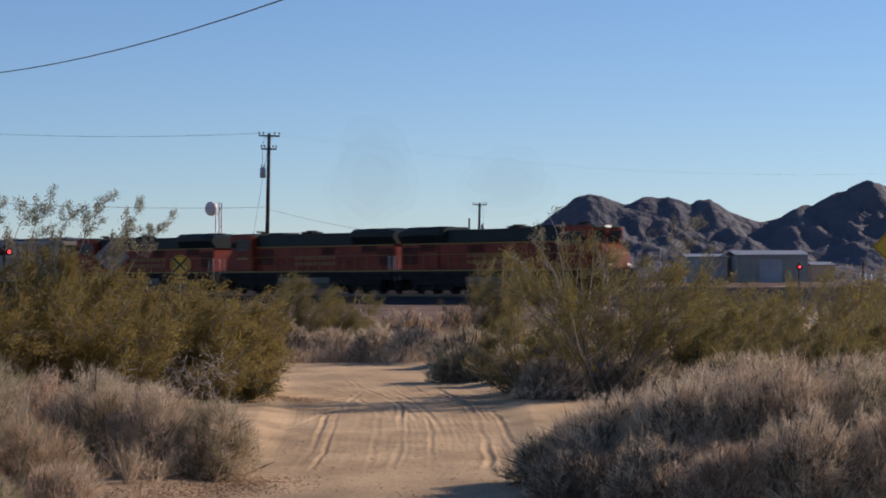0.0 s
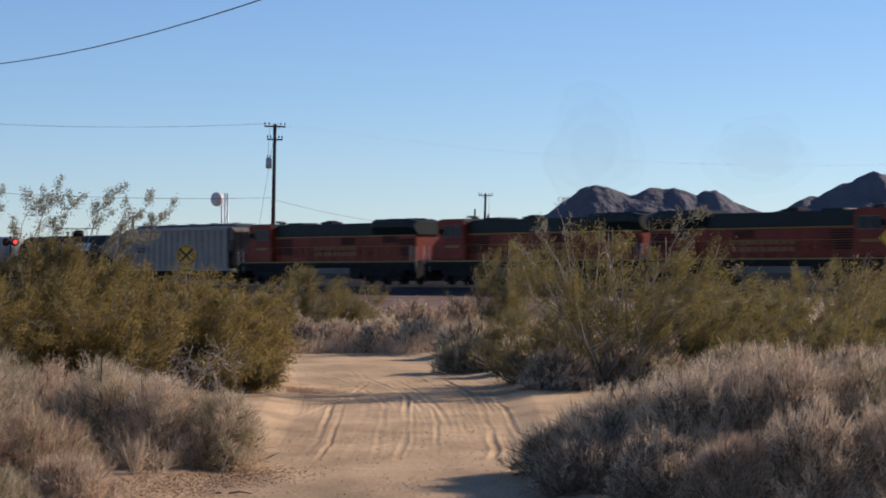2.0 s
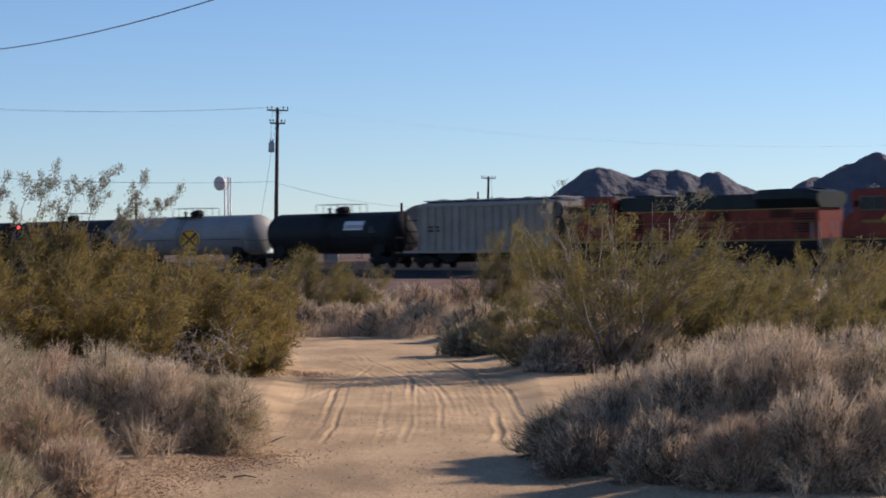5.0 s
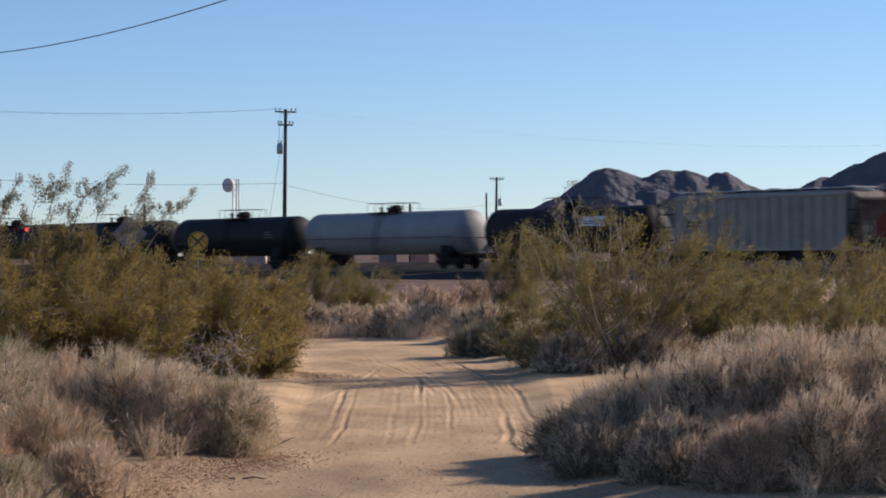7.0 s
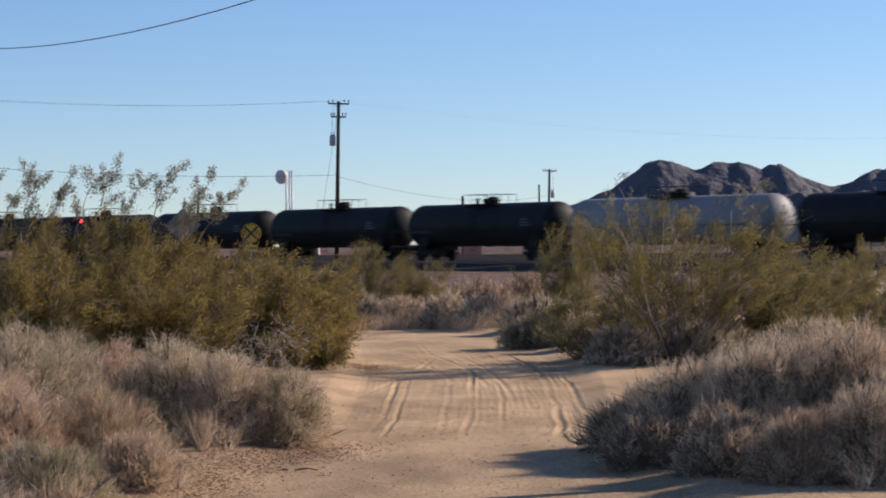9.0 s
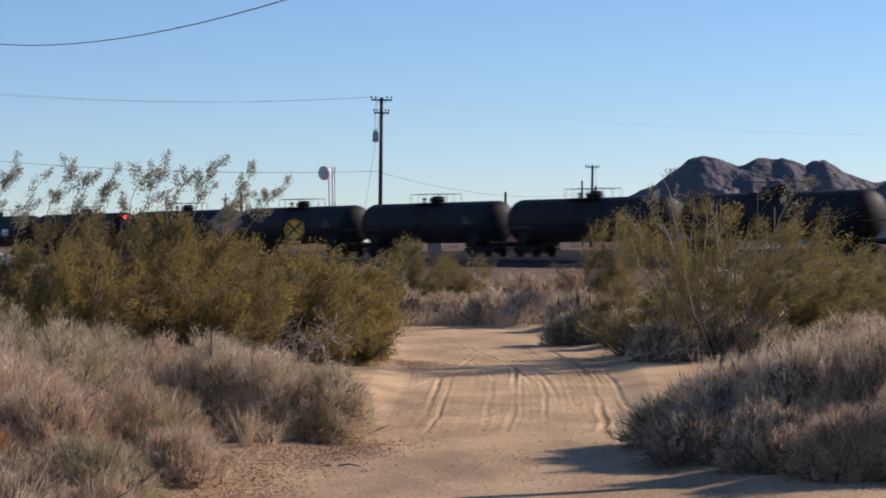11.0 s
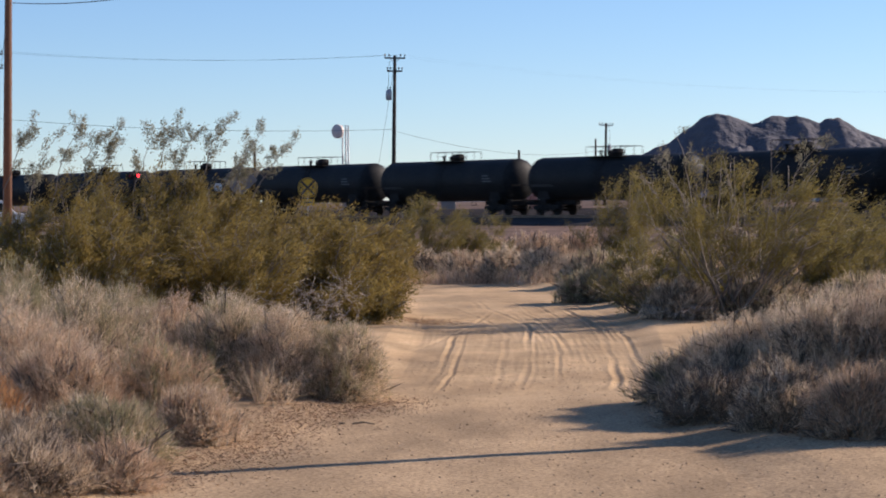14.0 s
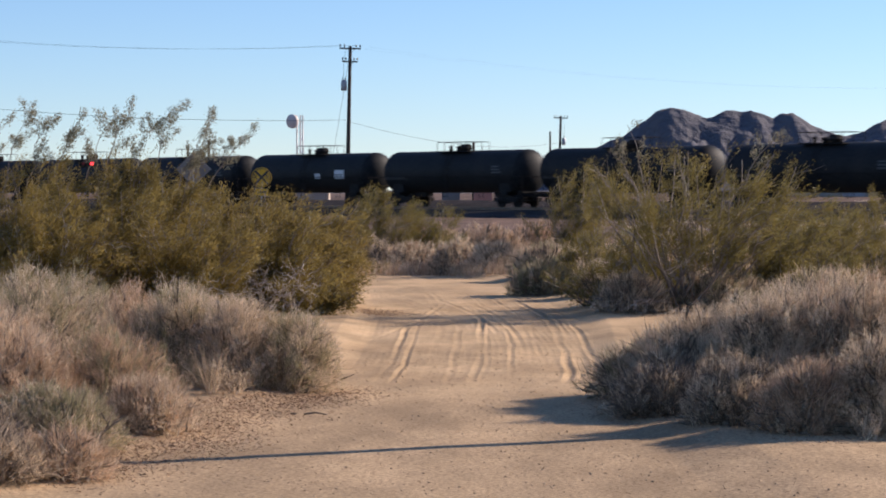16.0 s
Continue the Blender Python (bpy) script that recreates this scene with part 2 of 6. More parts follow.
    way.inputs["Scale"].default_value = (1.0, 0.45, 1.0)
    l.new(tc.outputs["Object"], way.inputs["Vector"])
    streak = n.new("ShaderNodeTexNoise")
    streak.inputs["Scale"].default_value, streak.inputs["Detail"].default_value = 1.1, 7
    streak.inputs["Roughness"].default_value = 0.62
    l.new(way.outputs[0], streak.inputs["Vector"])
    tone = n.new("ShaderNodeMapRange")
    tone.inputs["From Min"].default_value, tone.inputs["From Max"].default_value = 0.36, 0.64
    tone.inputs["To Min"].default_value, tone.inputs["To Max"].default_value = 0.72, 1.13
    l.new(streak.outputs[0], tone.inputs[0])
    worn = n.new("ShaderNodeMix")
    worn.data_type, worn.blend_type = "RGBA", "MULTIPLY"
    worn.inputs["Factor"].default_value = 1.0
    l.new(mul.outputs["Result"], worn.inputs["A"])
    l.new(tone.outputs[0], worn.inputs["B"])
    l.new(worn.outputs["Result"], b.inputs["Base Color"])
    return m


SAND = ground_material()
# distance haze is put into the bluish grey base colour of the rock
HAZE_ROCK = mat("haze_tinted_rock", [(0.090, 0.086, 0.098), (0.112, 0.107, 0.120), (0.130, 0.124, 0.137)], 0.95, scale=0.012, fine=0.07, bump=0.8, bump_size=9.0)
BALLAST = mat("ballast", [(0.030, 0.026, 0.025), (0.058, 0.050, 0.047), (0.095, 0.080, 0.075)], 0.95, scale=0.6, fine=7.0, bump=0.8, bump_size=0.06, spec=0.03)
RAIL = mat("rail_steel", [(0.12, 0.075, 0.05), (0.22, 0.16, 0.12)], 0.5, 0.7, scale=2, fine=30)
TIE = mat("tarred_wood", [(0.05, 0.035, 0.025), (0.11, 0.08, 0.06)], 0.9, scale=2, fine=30, island=0.3)
POLE = mat("weathered_pole_wood", [(0.025, 0.018, 0.015), (0.05, 0.036, 0.028), (0.07, 0.05, 0.04)], 0.9, scale=1.2, fine=18)
POLE_NEAR = mat("brown_pole_wood", [(0.10, 0.045, 0.025), (0.17, 0.08, 0.045), (0.22, 0.11, 0.06)], 0.85, scale=1.2, fine=18)
WIRE = mat("black_wire", [(0.02, 0.02, 0.022), (0.04, 0.04, 0.045)], 0.6)
GALV = mat("galvanised_steel", [(0.30, 0.30, 0.31), (0.48, 0.48, 0.49)], 0.5, 0.5, scale=3, fine=30, bump=0.1)
INSUL = mat("dark_insulator", [(0.05, 0.04, 0.04), (0.09, 0.07, 0.06)], 0.25)
DISH = mat("faded_dish_paint", [(0.56, 0.47, 0.43), (0.72, 0.63, 0.58)], 0.6, scale=1.5, fine=12)
YELLOW = mat("sign_yellow", [(0.56, 0.32, 0.012), (0.70, 0.42, 0.02)], 0.45, scale=2, fine=20, bump=0.05)
SIGN_BLACK = mat("sign_black", [(0.015, 0.015, 0.015), (0.03, 0.03, 0.03)], 0.5)
SIGN_BACK = mat("bare_aluminium", [(0.14, 0.135, 0.13), (0.22, 0.215, 0.21)], 0.6, 0.2, scale=2, fine=20, bump=0.05)
RED_LAMP = glow("red_lamp", (1.0, 0.03, 0.04), 4.0)
RED_GLASS = mat("dark_red_glass", [(0.10, 0.006, 0.006), (0.14, 0.01, 0.01)], 0.25, bump=0.0)
ORANGE = mat("faded_orange_paint", [(0.13, 0.018, 0.009), (0.235, 0.033, 0.014), (0.32, 0.052, 0.022)], 0.55, scale=0.7, fine=5, bump=0.05, spec=0.25)
GREEN_BLACK = mat("dark_green_paint", [(0.008, 0.014, 0.012), (0.02, 0.027, 0.024)], 0.55, scale=0.8, fine=9, bump=0.05, spec=0.25)
STRIPE = mat("yellow_stripe", [(0.26, 0.13, 0.02), (0.34, 0.19, 0.035)], 0.55, scale=1, fine=9, bump=0.05)
FADED_YELLOW = mat("faded_yellow_lettering", [(0.24, 0.10, 0.025), (0.33, 0.15, 0.04)], 0.6, scale=1, fine=9, bump=0.0)
UNDER = mat("sooty_black_steel", [(0.012, 0.011, 0.01), (0.035, 0.03, 0.027)], 0.8, scale=1.2, fine=14, spec=0.15)
TANK_GREY = mat("grey_fuel_tank", [(0.11, 0.092, 0.074), (0.20, 0.17, 0.138)], 0.8, scale=1, fine=9)
GLASS = mat("cab_glass", [(0.015, 0.018, 0.02), (0.03, 0.034, 0.038)], 0.15, bump=0.0, spec=0.12)
TANK_BLACK = mat("black_tank_paint", [(0.008, 0.009, 0.010), (0.020, 0.020, 0.020), (0.034, 0.031, 0.028)], 0.6, scale=0.5, fine=6, bump=0.04, spec=0.16)
TANK_WHITE = mat("white_tank_paint", [(0.19, 0.182, 0.17), (0.27, 0.26, 0.245), (0.32, 0.31, 0.29)], 0.55, scale=0.5, fine=6, bump=0.04, spec=0.3)
HOPPER = mat("pale_grey_paint", [(0.222, 0.180, 0.140), (0.31, 0.260, 0.207), (0.365, 0.31, 0.25)], 0.6, scale=0.7, fine=7, bump=0.05)
LETTER = mat("white_lettering", [(0.62, 0.62, 0.60), (0.72, 0.72, 0.70)], 0.6, scale=2, fine=20, bump=0.0)
HEADLIGHT = glow("headlight_glass", (1.0, 0.93, 0.78), 0.9)
SHED = mat("pale_metal_cladding", [(0.215, 0.20, 0.175), (0.30, 0.28, 0.245)], 0.6, scale=0.2, fine=2, bump=0.1)
SHED_ROOF = mat("grey_sheet_roof", [(0.25, 0.25, 0.26), (0.36, 0.36, 0.37)], 0.5, scale=0.3, fine=3, bump=0.1)
PINK = mat("pink_stucco", [(0.42, 0.20, 0.15), (0.52, 0.27, 0.21)], 0.85, scale=0.8, fine=8)
TAN_STUCCO = mat("tan_stucco", [(0.42, 0.33, 0.25), (0.52, 0.42, 0.33)], 0.85, scale=0.8, fine=8)
STRAW = mat("dry_grey_twigs", [(0.37, 0.28, 0.188), (0.64, 0.505, 0.355), (0.82, 0.685, 0.51)], 0.9, scale=4.5, fine=14, bump=0, island=0.35, trans=0.34)
STRAW_WARM = mat("dry_rusty_stalks", [(0.385, 0.243, 0.142), (0.56, 0.392, 0.262), (0.70, 0.54, 0.39)], 0.9, scale=4.0, fine=14, bump=0, island=0.35, trans=0.34)
SAGE = mat("grey_green_stalks", [(0.24, 0.215, 0.12), (0.35, 0.31, 0.175), (0.46, 0.41, 0.24)], 0.9, scale=1.6, fine=14, bump=0, island=0.3, trans=0.34)
DARK_TWIG = mat("dark_twigs_and_inner_shade", [(0.14, 0.105, 0.078), (0.26, 0.205, 0.15)], 0.95, scale=2, fine=16, bump=0, island=0.3)
CREOSOTE = mat("creosote_leaves", [(0.198, 0.146, 0.045), (0.254, 0.190, 0.061), (0.312, 0.235, 0.083)], 0.85, scale=0.8, fine=5, bump=0, island=0.2, trans=0.6, spec=0.2)
CREOSOTE_PALE = mat("creosote_tips", [(0.23, 0.205, 0.125), (0.34, 0.31, 0.21)], 0.7, scale=1.1, fine=9, bump=0, island=0.4, trans=0.4)
CREOSOTE_DEEP = mat("creosote_leaves_deep", [(0.165, 0.134, 0.044), (0.220, 0.178, 0.060), (0.280, 0.226, 0.084)], 0.85, scale=0.8, fine=5, bump=0, island=0.2, trans=0.55, spec=0.2)
BARE_STEM = mat("bleached_stems", [(0.20, 0.17, 0.14), (0.36, 0.31, 0.26), (0.52, 0.46, 0.40)], 0.85, scale=2, fine=20, bump=0, island=0.3)
STEM = mat("grey_stems", [(0.09, 0.072, 0.058), (0.22, 0.185, 0.155), (0.36, 0.31, 0.265)], 0.85, scale=2, fine=20, bump=0, island=0.3)
PEBBLE = mat("small_stones", [(0.30, 0.21, 0.13), (0.50, 0.365, 0.235)], 0.95, scale=8, fine=40, island=0.4)
LITTER = mat("dry_litter", [(0.22, 0.135, 0.085), (0.44, 0.30, 0.19)], 0.95, scale=5, fine=30, bump=0, island=0.5)
FADED_LETTER = mat("faded_grey_lettering", [(0.05, 0.05, 0.05), (0.10, 0.10, 0.10)], 0.7, scale=2, fine=20, bump=0.0)


def smoke_material():
    m = bpy.data.materials.new("thin_smoke")
    m.use_nodes = True
    n, l = m.node_tree.nodes, m.node_tree.links
    n.remove(n["Principled BSDF"])
    d, t, x = n.new("ShaderNodeBsdfDiffuse"), n.new("ShaderNodeBsdfTransparent"), n.new("ShaderNodeMixShader")
    d.inputs[0].default_value = (0.10, 0.07, 0.045, 1)
    x.inputs[0].default_value = 0.012
    l.new(t.outputs[0], x.inputs[1])
    l.new(d.outputs[0], x.inputs[2])
    l.new(x.outputs[0], n["Material Output"].inputs[0])
    return m


SMOKE = smoke_material()
RUST_BLOOM = mat("rusty_orange_stalks", [(0.44, 0.24, 0.11), (0.58, 0.34, 0.17)], 0.9, scale=4, fine=14, bump=0, island=0.3, trans=0.4)

# ---- ground, railway, mountains ----
ground = build_ground(SAND)


def along(s, out=0.0, z=0.0):
    """A point of the railway: s along it, out towards the viewer's side."""
    p = RAIL_AT + RAIL_WAY * s + RAIL_OUT * out
    return Vector((p.x, p.y, z))


RAIL_TURN = math.degrees(math.atan2(RAIL_WAY.y, RAIL_WAY.x))
S0, S1 = -620.0, 150.0


def build_track():
    bm = bmesh.new()
    top, foot, base = 1.75, 2.9, 0.0
    # the raised far side is an added ridge that darkens gaps under the train
    sec = [(-14.0, -0.1), (-9.8, 1.02), (-8.2, 1.02), (-4.4, 0.3), (-top, RAIL_Z - 0.2), (top, RAIL_Z - 0.2), (3.0, 0.40), (8.9, 0.13), (9.6, -0.1)]
    n = 220
    rings = []
    for i in range(n + 1):
        s = S0 + (S1 - S0) * i / n
        rings.append([bm.verts.new(along(s, o + 0.12 * noise.noise((s * 0.4, o, 0)), z + 0.05 * noise.noise((s * 0.7, o, 5)))) for o, z in sec])
    for a, b in zip(rings, rings[1:]):
        for k in range(len(sec) - 1):
            bm.faces.new((a[k], a[k + 1], b[k + 1], b[k]))
    bmesh.ops.recalc_face_normals(bm, faces=bm.faces)
    bed = part("ballast_bed", bm, BALLAST)
    tagged(bed, "dark grey crushed stone ballast bank under the rails, with an added far ridge", "ballast", kind="structure")
    for o in (-0.7175, 0.7175):
        bm = bmesh.new()
        prof = [(-0.07, -0.17), (-0.07, -0.155), (-0.012, -0.14), (-0.012, -0.04), (-0.036, -0.03), (-0.036, 0), (0.036, 0), (0.036, -0.03), (0.012, -0.04), (0.012, -0.14), (0.07, -0.155), (0.07, -0.17)]
        a = [bm.verts.new(along(S0, o + x, RAIL_Z + z)) for x, z in prof]
        b = [bm.verts.new(along(S1, o + x, RAIL_Z + z)) for x, z in prof]
        for k in range(len(a)):
            bm.faces.new((a[k], a[(k + 1) % len(a)], b[(k + 1) % len(a)], b[k]))
        bm.faces.new(a)
        bm.faces.new(b)
        bmesh.ops.recalc_face_normals(bm, faces=bm.faces)
        tagged(part("rail", bm, RAIL), "rusty brown steel rail on wooden sleepers", "rail", "rails of the line", "structure")
    v, f = [], []
    box = np.array([(x, y, z) for x in (-0.11, 0.11) for y in (-1.3, 1.3) for z in (-0.17, 0.0)])
    quads = np.array([(0, 1, 3, 2), (4, 6, 7, 5), (0, 4, 5, 1), (2, 3, 7, 6), (0, 2, 6, 4), (1, 5, 7, 3)])
    w = np.array(RAIL_WAY)
    o = np.array(RAIL_OUT)
    for i, s in enumerate(np.arange(-330, 120, 0.55)):
        p = np.array(along(s, rg.normal(0, 0.03), RAIL_Z - 0.172))
        v.append(p + box[:, :1] * w + box[:, 1:2] * o + box[:, 2:] * np.array([0, 0, 1]))
        f.append(quads + 8 * i)
    tagged(arrays("sleepers", np.concatenate(v), np.concatenate(f), TIE), "tarred wooden sleepers bedded in ballast", "sleepers", kind="stuff")


build_track()


def build_mountains():
    """Two bare hills: overlapping peaks with gullies cut into them."""
    crest_x = [60, 100, 135, 187, 204, 219, 231, 245, 259, 271, 285, 296, 306, 320, 332, 345, 356, 367, 376, 385, 397, 416, 431, 441, 453, 463, 473, 484, 499, 522, 536, 551, 561, 569, 620, 700, 800, 1000]
    crest_h = [5, 22, 42, 61.8, 71.3, 82.0, 92.2, 96.0, 94.2, 89.1, 85.4, 89.9, 93.1, 91.2, 91.9, 87.6, 83.8, 87.7, 89.6, 85.2, 76.4, 70.1, 64.4, 65.1, 70.2, 77.3, 83.1, 82.6, 89.7, 98.2, 104.1, 110.7, 107.5, 103.7, 93, 80, 55, 10]
    xs = np.arange(60, 1000, 3.0)
    ys = np.arange(2200, 2790, 5.0)
    gx, gy = np.meshgrid(xs, ys)
    off = gy - 2500 + 18 * fbm(gx, gy * 0, 90, 3, 3)
    wx = gx + 0.16 * off * fbm(gx, gy, 90, 4, 51) + 2.0 * fbm(gx, gy, 22, 3, 11)
    top = np.interp(wx, crest_x, crest_h)
    broad = np.mean([np.interp(wx + d, crest_x, crest_h) for d in range(-48, 49, 12)], axis=0)
    away = np.clip(np.abs(off) / 55, 0, 1)
    top = top * (1 - away) + broad * away
    fall = np.clip(1 - np.abs(off) / (95 + 1.6 * top), 0, 1)
    spur = fbm(gx + 0.3 * off, gy * 0.35, 34, 4, 61)
    h = top * (0.35 * fall + 0.65 * fall ** 1.8) * (1 + 0.42 * spur * np.clip(np.abs(off) / 70, 0, 1) * fall ** 0.3)
    g = np.abs(fbm(gx, gy, 70, 5, 21))
    g = 0.65 * g + 0.35 * np.abs(fbm(gx - 0.5 * off, gy * 0.6, 30, 4, 23))
    h = h * (1 - 0.5 * g * np.clip(np.abs(gy - 2500) / 60, 0.15, 1)) + 3.0 * fbm(gx, gy, 13, 3, 31) * np.clip(h / 30, 0, 1)
    h = np.where(h < 1.5, -3.0, h)
    v = np.stack([gx, gy, h], -1).reshape(-1, 3)
    nx, ny = len(xs), len(ys)
    i = (np.arange(ny - 1)[:, None] * nx + np.arange(nx - 1)).ravel()
    ob = arrays("mountain_range", v, np.stack([i, i + 1, i + nx + 1, i + nx], 1), HAZE_ROCK)
    tagged(ob, "bare rocky desert mountains in haze-tinted grey with shaded gullies", "mountain", kind="structure")
    # low far rise along the rest of the horizon
    xs = np.arange(-3200, 3200, 40.0)
    ys = np.array([3800.0, 3900, 4000, 4100])
    gx, gy = np.meshgrid(xs, ys)
    h = (7 + 7 * fbm(gx, gy * 0, 500, 4, 41)) * np.array([0, 1, 0.9, 0])[:, None] - 2
    v = np.stack([gx, gy, h], -1).reshape(-1, 3)
    nx, ny = len(xs), len(ys)
    i = (np.arange(ny - 1)[:, None] * nx + np.arange(nx - 1)).ravel()
    ob = arrays("backdrop_rise", v, np.stack([i, i + 1, i + nx + 1, i + nx], 1), HAZE_ROCK, True)
    tagged(ob, "low distant desert rise in haze-tinted grey on the horizon", "hill", kind="structure")


build_mountains()

# ---- the train ----


def bogie(parent, x, axles, spacing):
    """A truck: side frames, springs and bolster, with its wheelsets under it."""
    bm = bmesh.new()
    half = spacing * (axles - 1) / 2
    for y in (-1.02, 1.02):
        solid(bm, [(-half - 0.45, 0.42), (-half - 0.45, 0.66), (-half + 0.25, 0.72), (-half + 0.55, 0.84), (half - 0.55, 0.84), (half - 0.25, 0.72), (half + 0.45, 0.66), (half + 0.45, 0.42), (half - 0.3, 0.44), (half - 0.6, 0.26), (-half + 0.6, 0.26), (-half + 0.3, 0.44)], y - 0.09, y + 0.09)
        for k in range(axles):
            ax = -half + k * spacing
            block(bm, ax - 0.16, ax + 0.16, y - 0.14, y + 0.14, 0.36, 0.62, 0.03)
        for k in (-0.22, 0, 0.22):
            spun(bm, (k, y + (0.1 if y > 0 else -0.1), 0.34), (0, 0, 1), [(0, 0.07), (0.3, 0.07)], 8)
    block(bm, -0.25, 0.25, -1.1, 1.1, 0.6, 0.9, 0.04)
    b = part("bogie", bm, UNDER, parent, "sooty cast steel truck frame")
    b.matrix_basis = pose(x, 0, 0)
    for k in range(axles):
        bm = bmesh.new()
        for y in (-0.78, 0.78):
            sgn = 1 if y > 0 else -1
            spun(bm, (0, y - 0.07 * sgn, 0), (0, sgn, 0), [(-0.03, 0.49), (0.0, 0.49), (0.01, 0.46), (0.10, 0.455), (0.105, 0.40), (0.06, 0.36), (0.06, 0.15), (0.12, 0.12)], 16)
            for j in range(6):
                a = j * math.tau / 6
                rod(bm, (0.25 * math.cos(a), y + 0.03 * sgn, 0.25 * math.sin(a)), (0.25 * math.cos(a), y + 0.075 * sgn, 0.25 * math.sin(a)), 0.035, n=6)
        rod(bm, (0, -0.95, 0), (0, 0.95, 0), 0.08, n=10)
        w = part("wheelset", bm, UNDER, b)
        w.matrix_basis = pose(-half + k * spacing, 0, 0.458)


def coupler(parent, x, sgn):
    bm = bmesh.new()
    block(bm, min(x, x + 0.55 * sgn), max(x, x + 0.55 * sgn), -0.12, 0.12, 0.74, 0.98, 0.03)
    block(bm, min(x + 0.45 * sgn, x + 0.75 * sgn), max(x + 0.45 * sgn, x + 0.75 * sgn), -0.2, 0.2, 0.7, 1.02, 0.05)
    part("coupler", bm, UNDER, parent)


def bars(bm, x0, x1, y, z0, z1, rows, seed, depth=0.012):
    """Rows of short plain bars on a side, in place of writing."""
    r = random.Random(seed)
    sgn = 1 if y > 0 else -1
    for k in range(rows):
        zt = z1 - (z1 - z0) * k / rows
        zb = zt - (z1 - z0) / rows * 0.6
        x = x0
        while x < x1 - 0.05:
            w = min(r.uniform(0.25, 0.6) * (x1 - x0) / 2.2, x1 - x)
            block(bm, x, x + w, min(y, y + depth * sgn), max(y, y + depth * sgn), zb, zt)
            x += w + 0.12 * (z1 - z0)


def tank_car(length, radius, shell_mat, label, plates, seed):
    car = empty("tank_car")
    tagged(car, label, "tank car", "freight cars of the train")
    h = length / 2 - 0.75
    zc = 1.02 + radius
    bm = bmesh.new()
    prof = [(-h + 0.75 * (1 - math.sin(math.pi / 2 * (1 - k / 8))), max(0.03, radius * math.cos(math.pi / 2 * (1 - k / 8)))) for k in range(9)]
    rings = [(x, 1.0) for x in np.linspace(-h + 1.0, h - 1.0, 13)]
    prof += [(x, radius) for x, _ in rings]
    prof += [(-x, r) for x, r in prof[8::-1]]
    spun(bm, (0, 0, zc), (1, 0, 0), prof, 40)
    shell = part("shell", bm, shell_mat, car)
    # welded rings round the shell
    for x in (-h + 0.78, -h * 0.45, 0.0, h * 0.45, h - 0.78):
        bm = bmesh.new()
        spun(bm, (x - 0.03, 0, zc), (1, 0, 0), [(0, radius - 0.01), (0.005, radius + 0.008), (0.055, radius + 0.008), (0.06, radius - 0.01)], 40)
        part("seam", bm, shell_mat, shell)
    # stub sills, bolsters, end decks
    for sgn in (-1, 1):
        bm = bmesh.new()
        e = length / 2 - 0.55
        block(bm, min(sgn * (h - 4.2), sgn * e), max(sgn * (h - 4.2), sgn * e), -0.3, 0.3, 0.72, 1.1, 0.03)
        block(bm, min(sgn * (h - 2.3), sgn * (h - 1.6)), max(sgn * (h - 2.3), sgn * (h - 1.6)), -1.35, 1.35, 0.86, 1.16, 0.04)
        solid(bm, [(sgn * (h - 2.6), 1.1), (sgn * (h - 1.3), 1.1), (sgn * (h - 1.45), 1.75), (sgn * (h - 2.45), 1.75)], -1.25, 1.25)
        part("sill", bm, UNDER, car)
        bm = bmesh.new()
        block(bm, min(sgn * (h - 0.35), sgn * e), max(sgn * (h - 0.35), sgn * e), -1.5, 1.5, 1.02, 1.10, 0.02)
        part("end_deck", bm, UNDER, car)
        bm = bmesh.new()
        for y in (-1.48, 1.48):
            rod(bm, (sgn * (e - 0.05), y, 1.1), (sgn * (e - 0.05), y, 2.15), 0.02, n=6)
            rod(bm, (sgn * (h - 0.8), y, 1.1), (sgn * (h - 0.8), y, 2.15), 0.02, n=6)
            rod(bm, (sgn * (h - 0.8), y, 2.15), (sgn * (e - 0.05), y, 2.15), 0.02, n=6)
            for z in (0.5, 0.8):
                rod(bm, (sgn * (e - 0.5), y, z), (sgn * (e - 0.05), y, z), 0.018, n=6)
            rod(bm, (sgn * (e - 0.5), y, 0.45), (sgn * (e - 0.5), y, 1.1), 0.018, n=6)
            rod(bm, (sgn * (e - 0.05), y, 0.45), (sgn * (e - 0.05), y, 1.1), 0.018, n=6)
        rod(bm, (sgn * (e - 0.05), -1.48, 2.15), (sgn * (e - 0.05), 1.48, 2.15), 0.02, n=6)
        part("handrail", bm, UNDER, car)
        coupler(car, sgn * (length / 2 - 0.6), sgn)
        bogie(car, sgn * (h - 1.95), 2, 1.78)
    # rail along each flank
    for y in (-1, 1):
        bm = bmesh.new()
        rod(bm, (-h + 0.8, y * (radius + 0.12), zc - 0.35), (h - 0.8, y * (radius + 0.12), zc - 0.35), 0.018, n=6)
        for x in np.linspace(-h + 1.2, h - 1.2, 7):
            rod(bm, (x, y * (radius - 0.05), zc - 0.35), (x, y * (radius + 0.12), zc - 0.35), 0.014, n=5)
        part("side_rail", bm, UNDER, car)
    # platform, manway and valves
    zt = zc + radius
    bm = bmesh.new()
    block(bm, -1.75, 1.75, -1.0, 1.0, zt - 0.10, zt - 0.03)
    part("platform", bm, UNDER, car)
    bm = bmesh.new()
    for y in (-1.0, 1.0):
        for x in (-1.75, -0.9, 0.0, 0.9, 1.75):
            rod(bm, (x, y, zt - 0.1), (x, y, zt + 0.62), 0.02, n=6)
        rod(bm, (-1.75, y, zt + 0.62), (1.75, y, zt + 0.62), 0.02, n=6)
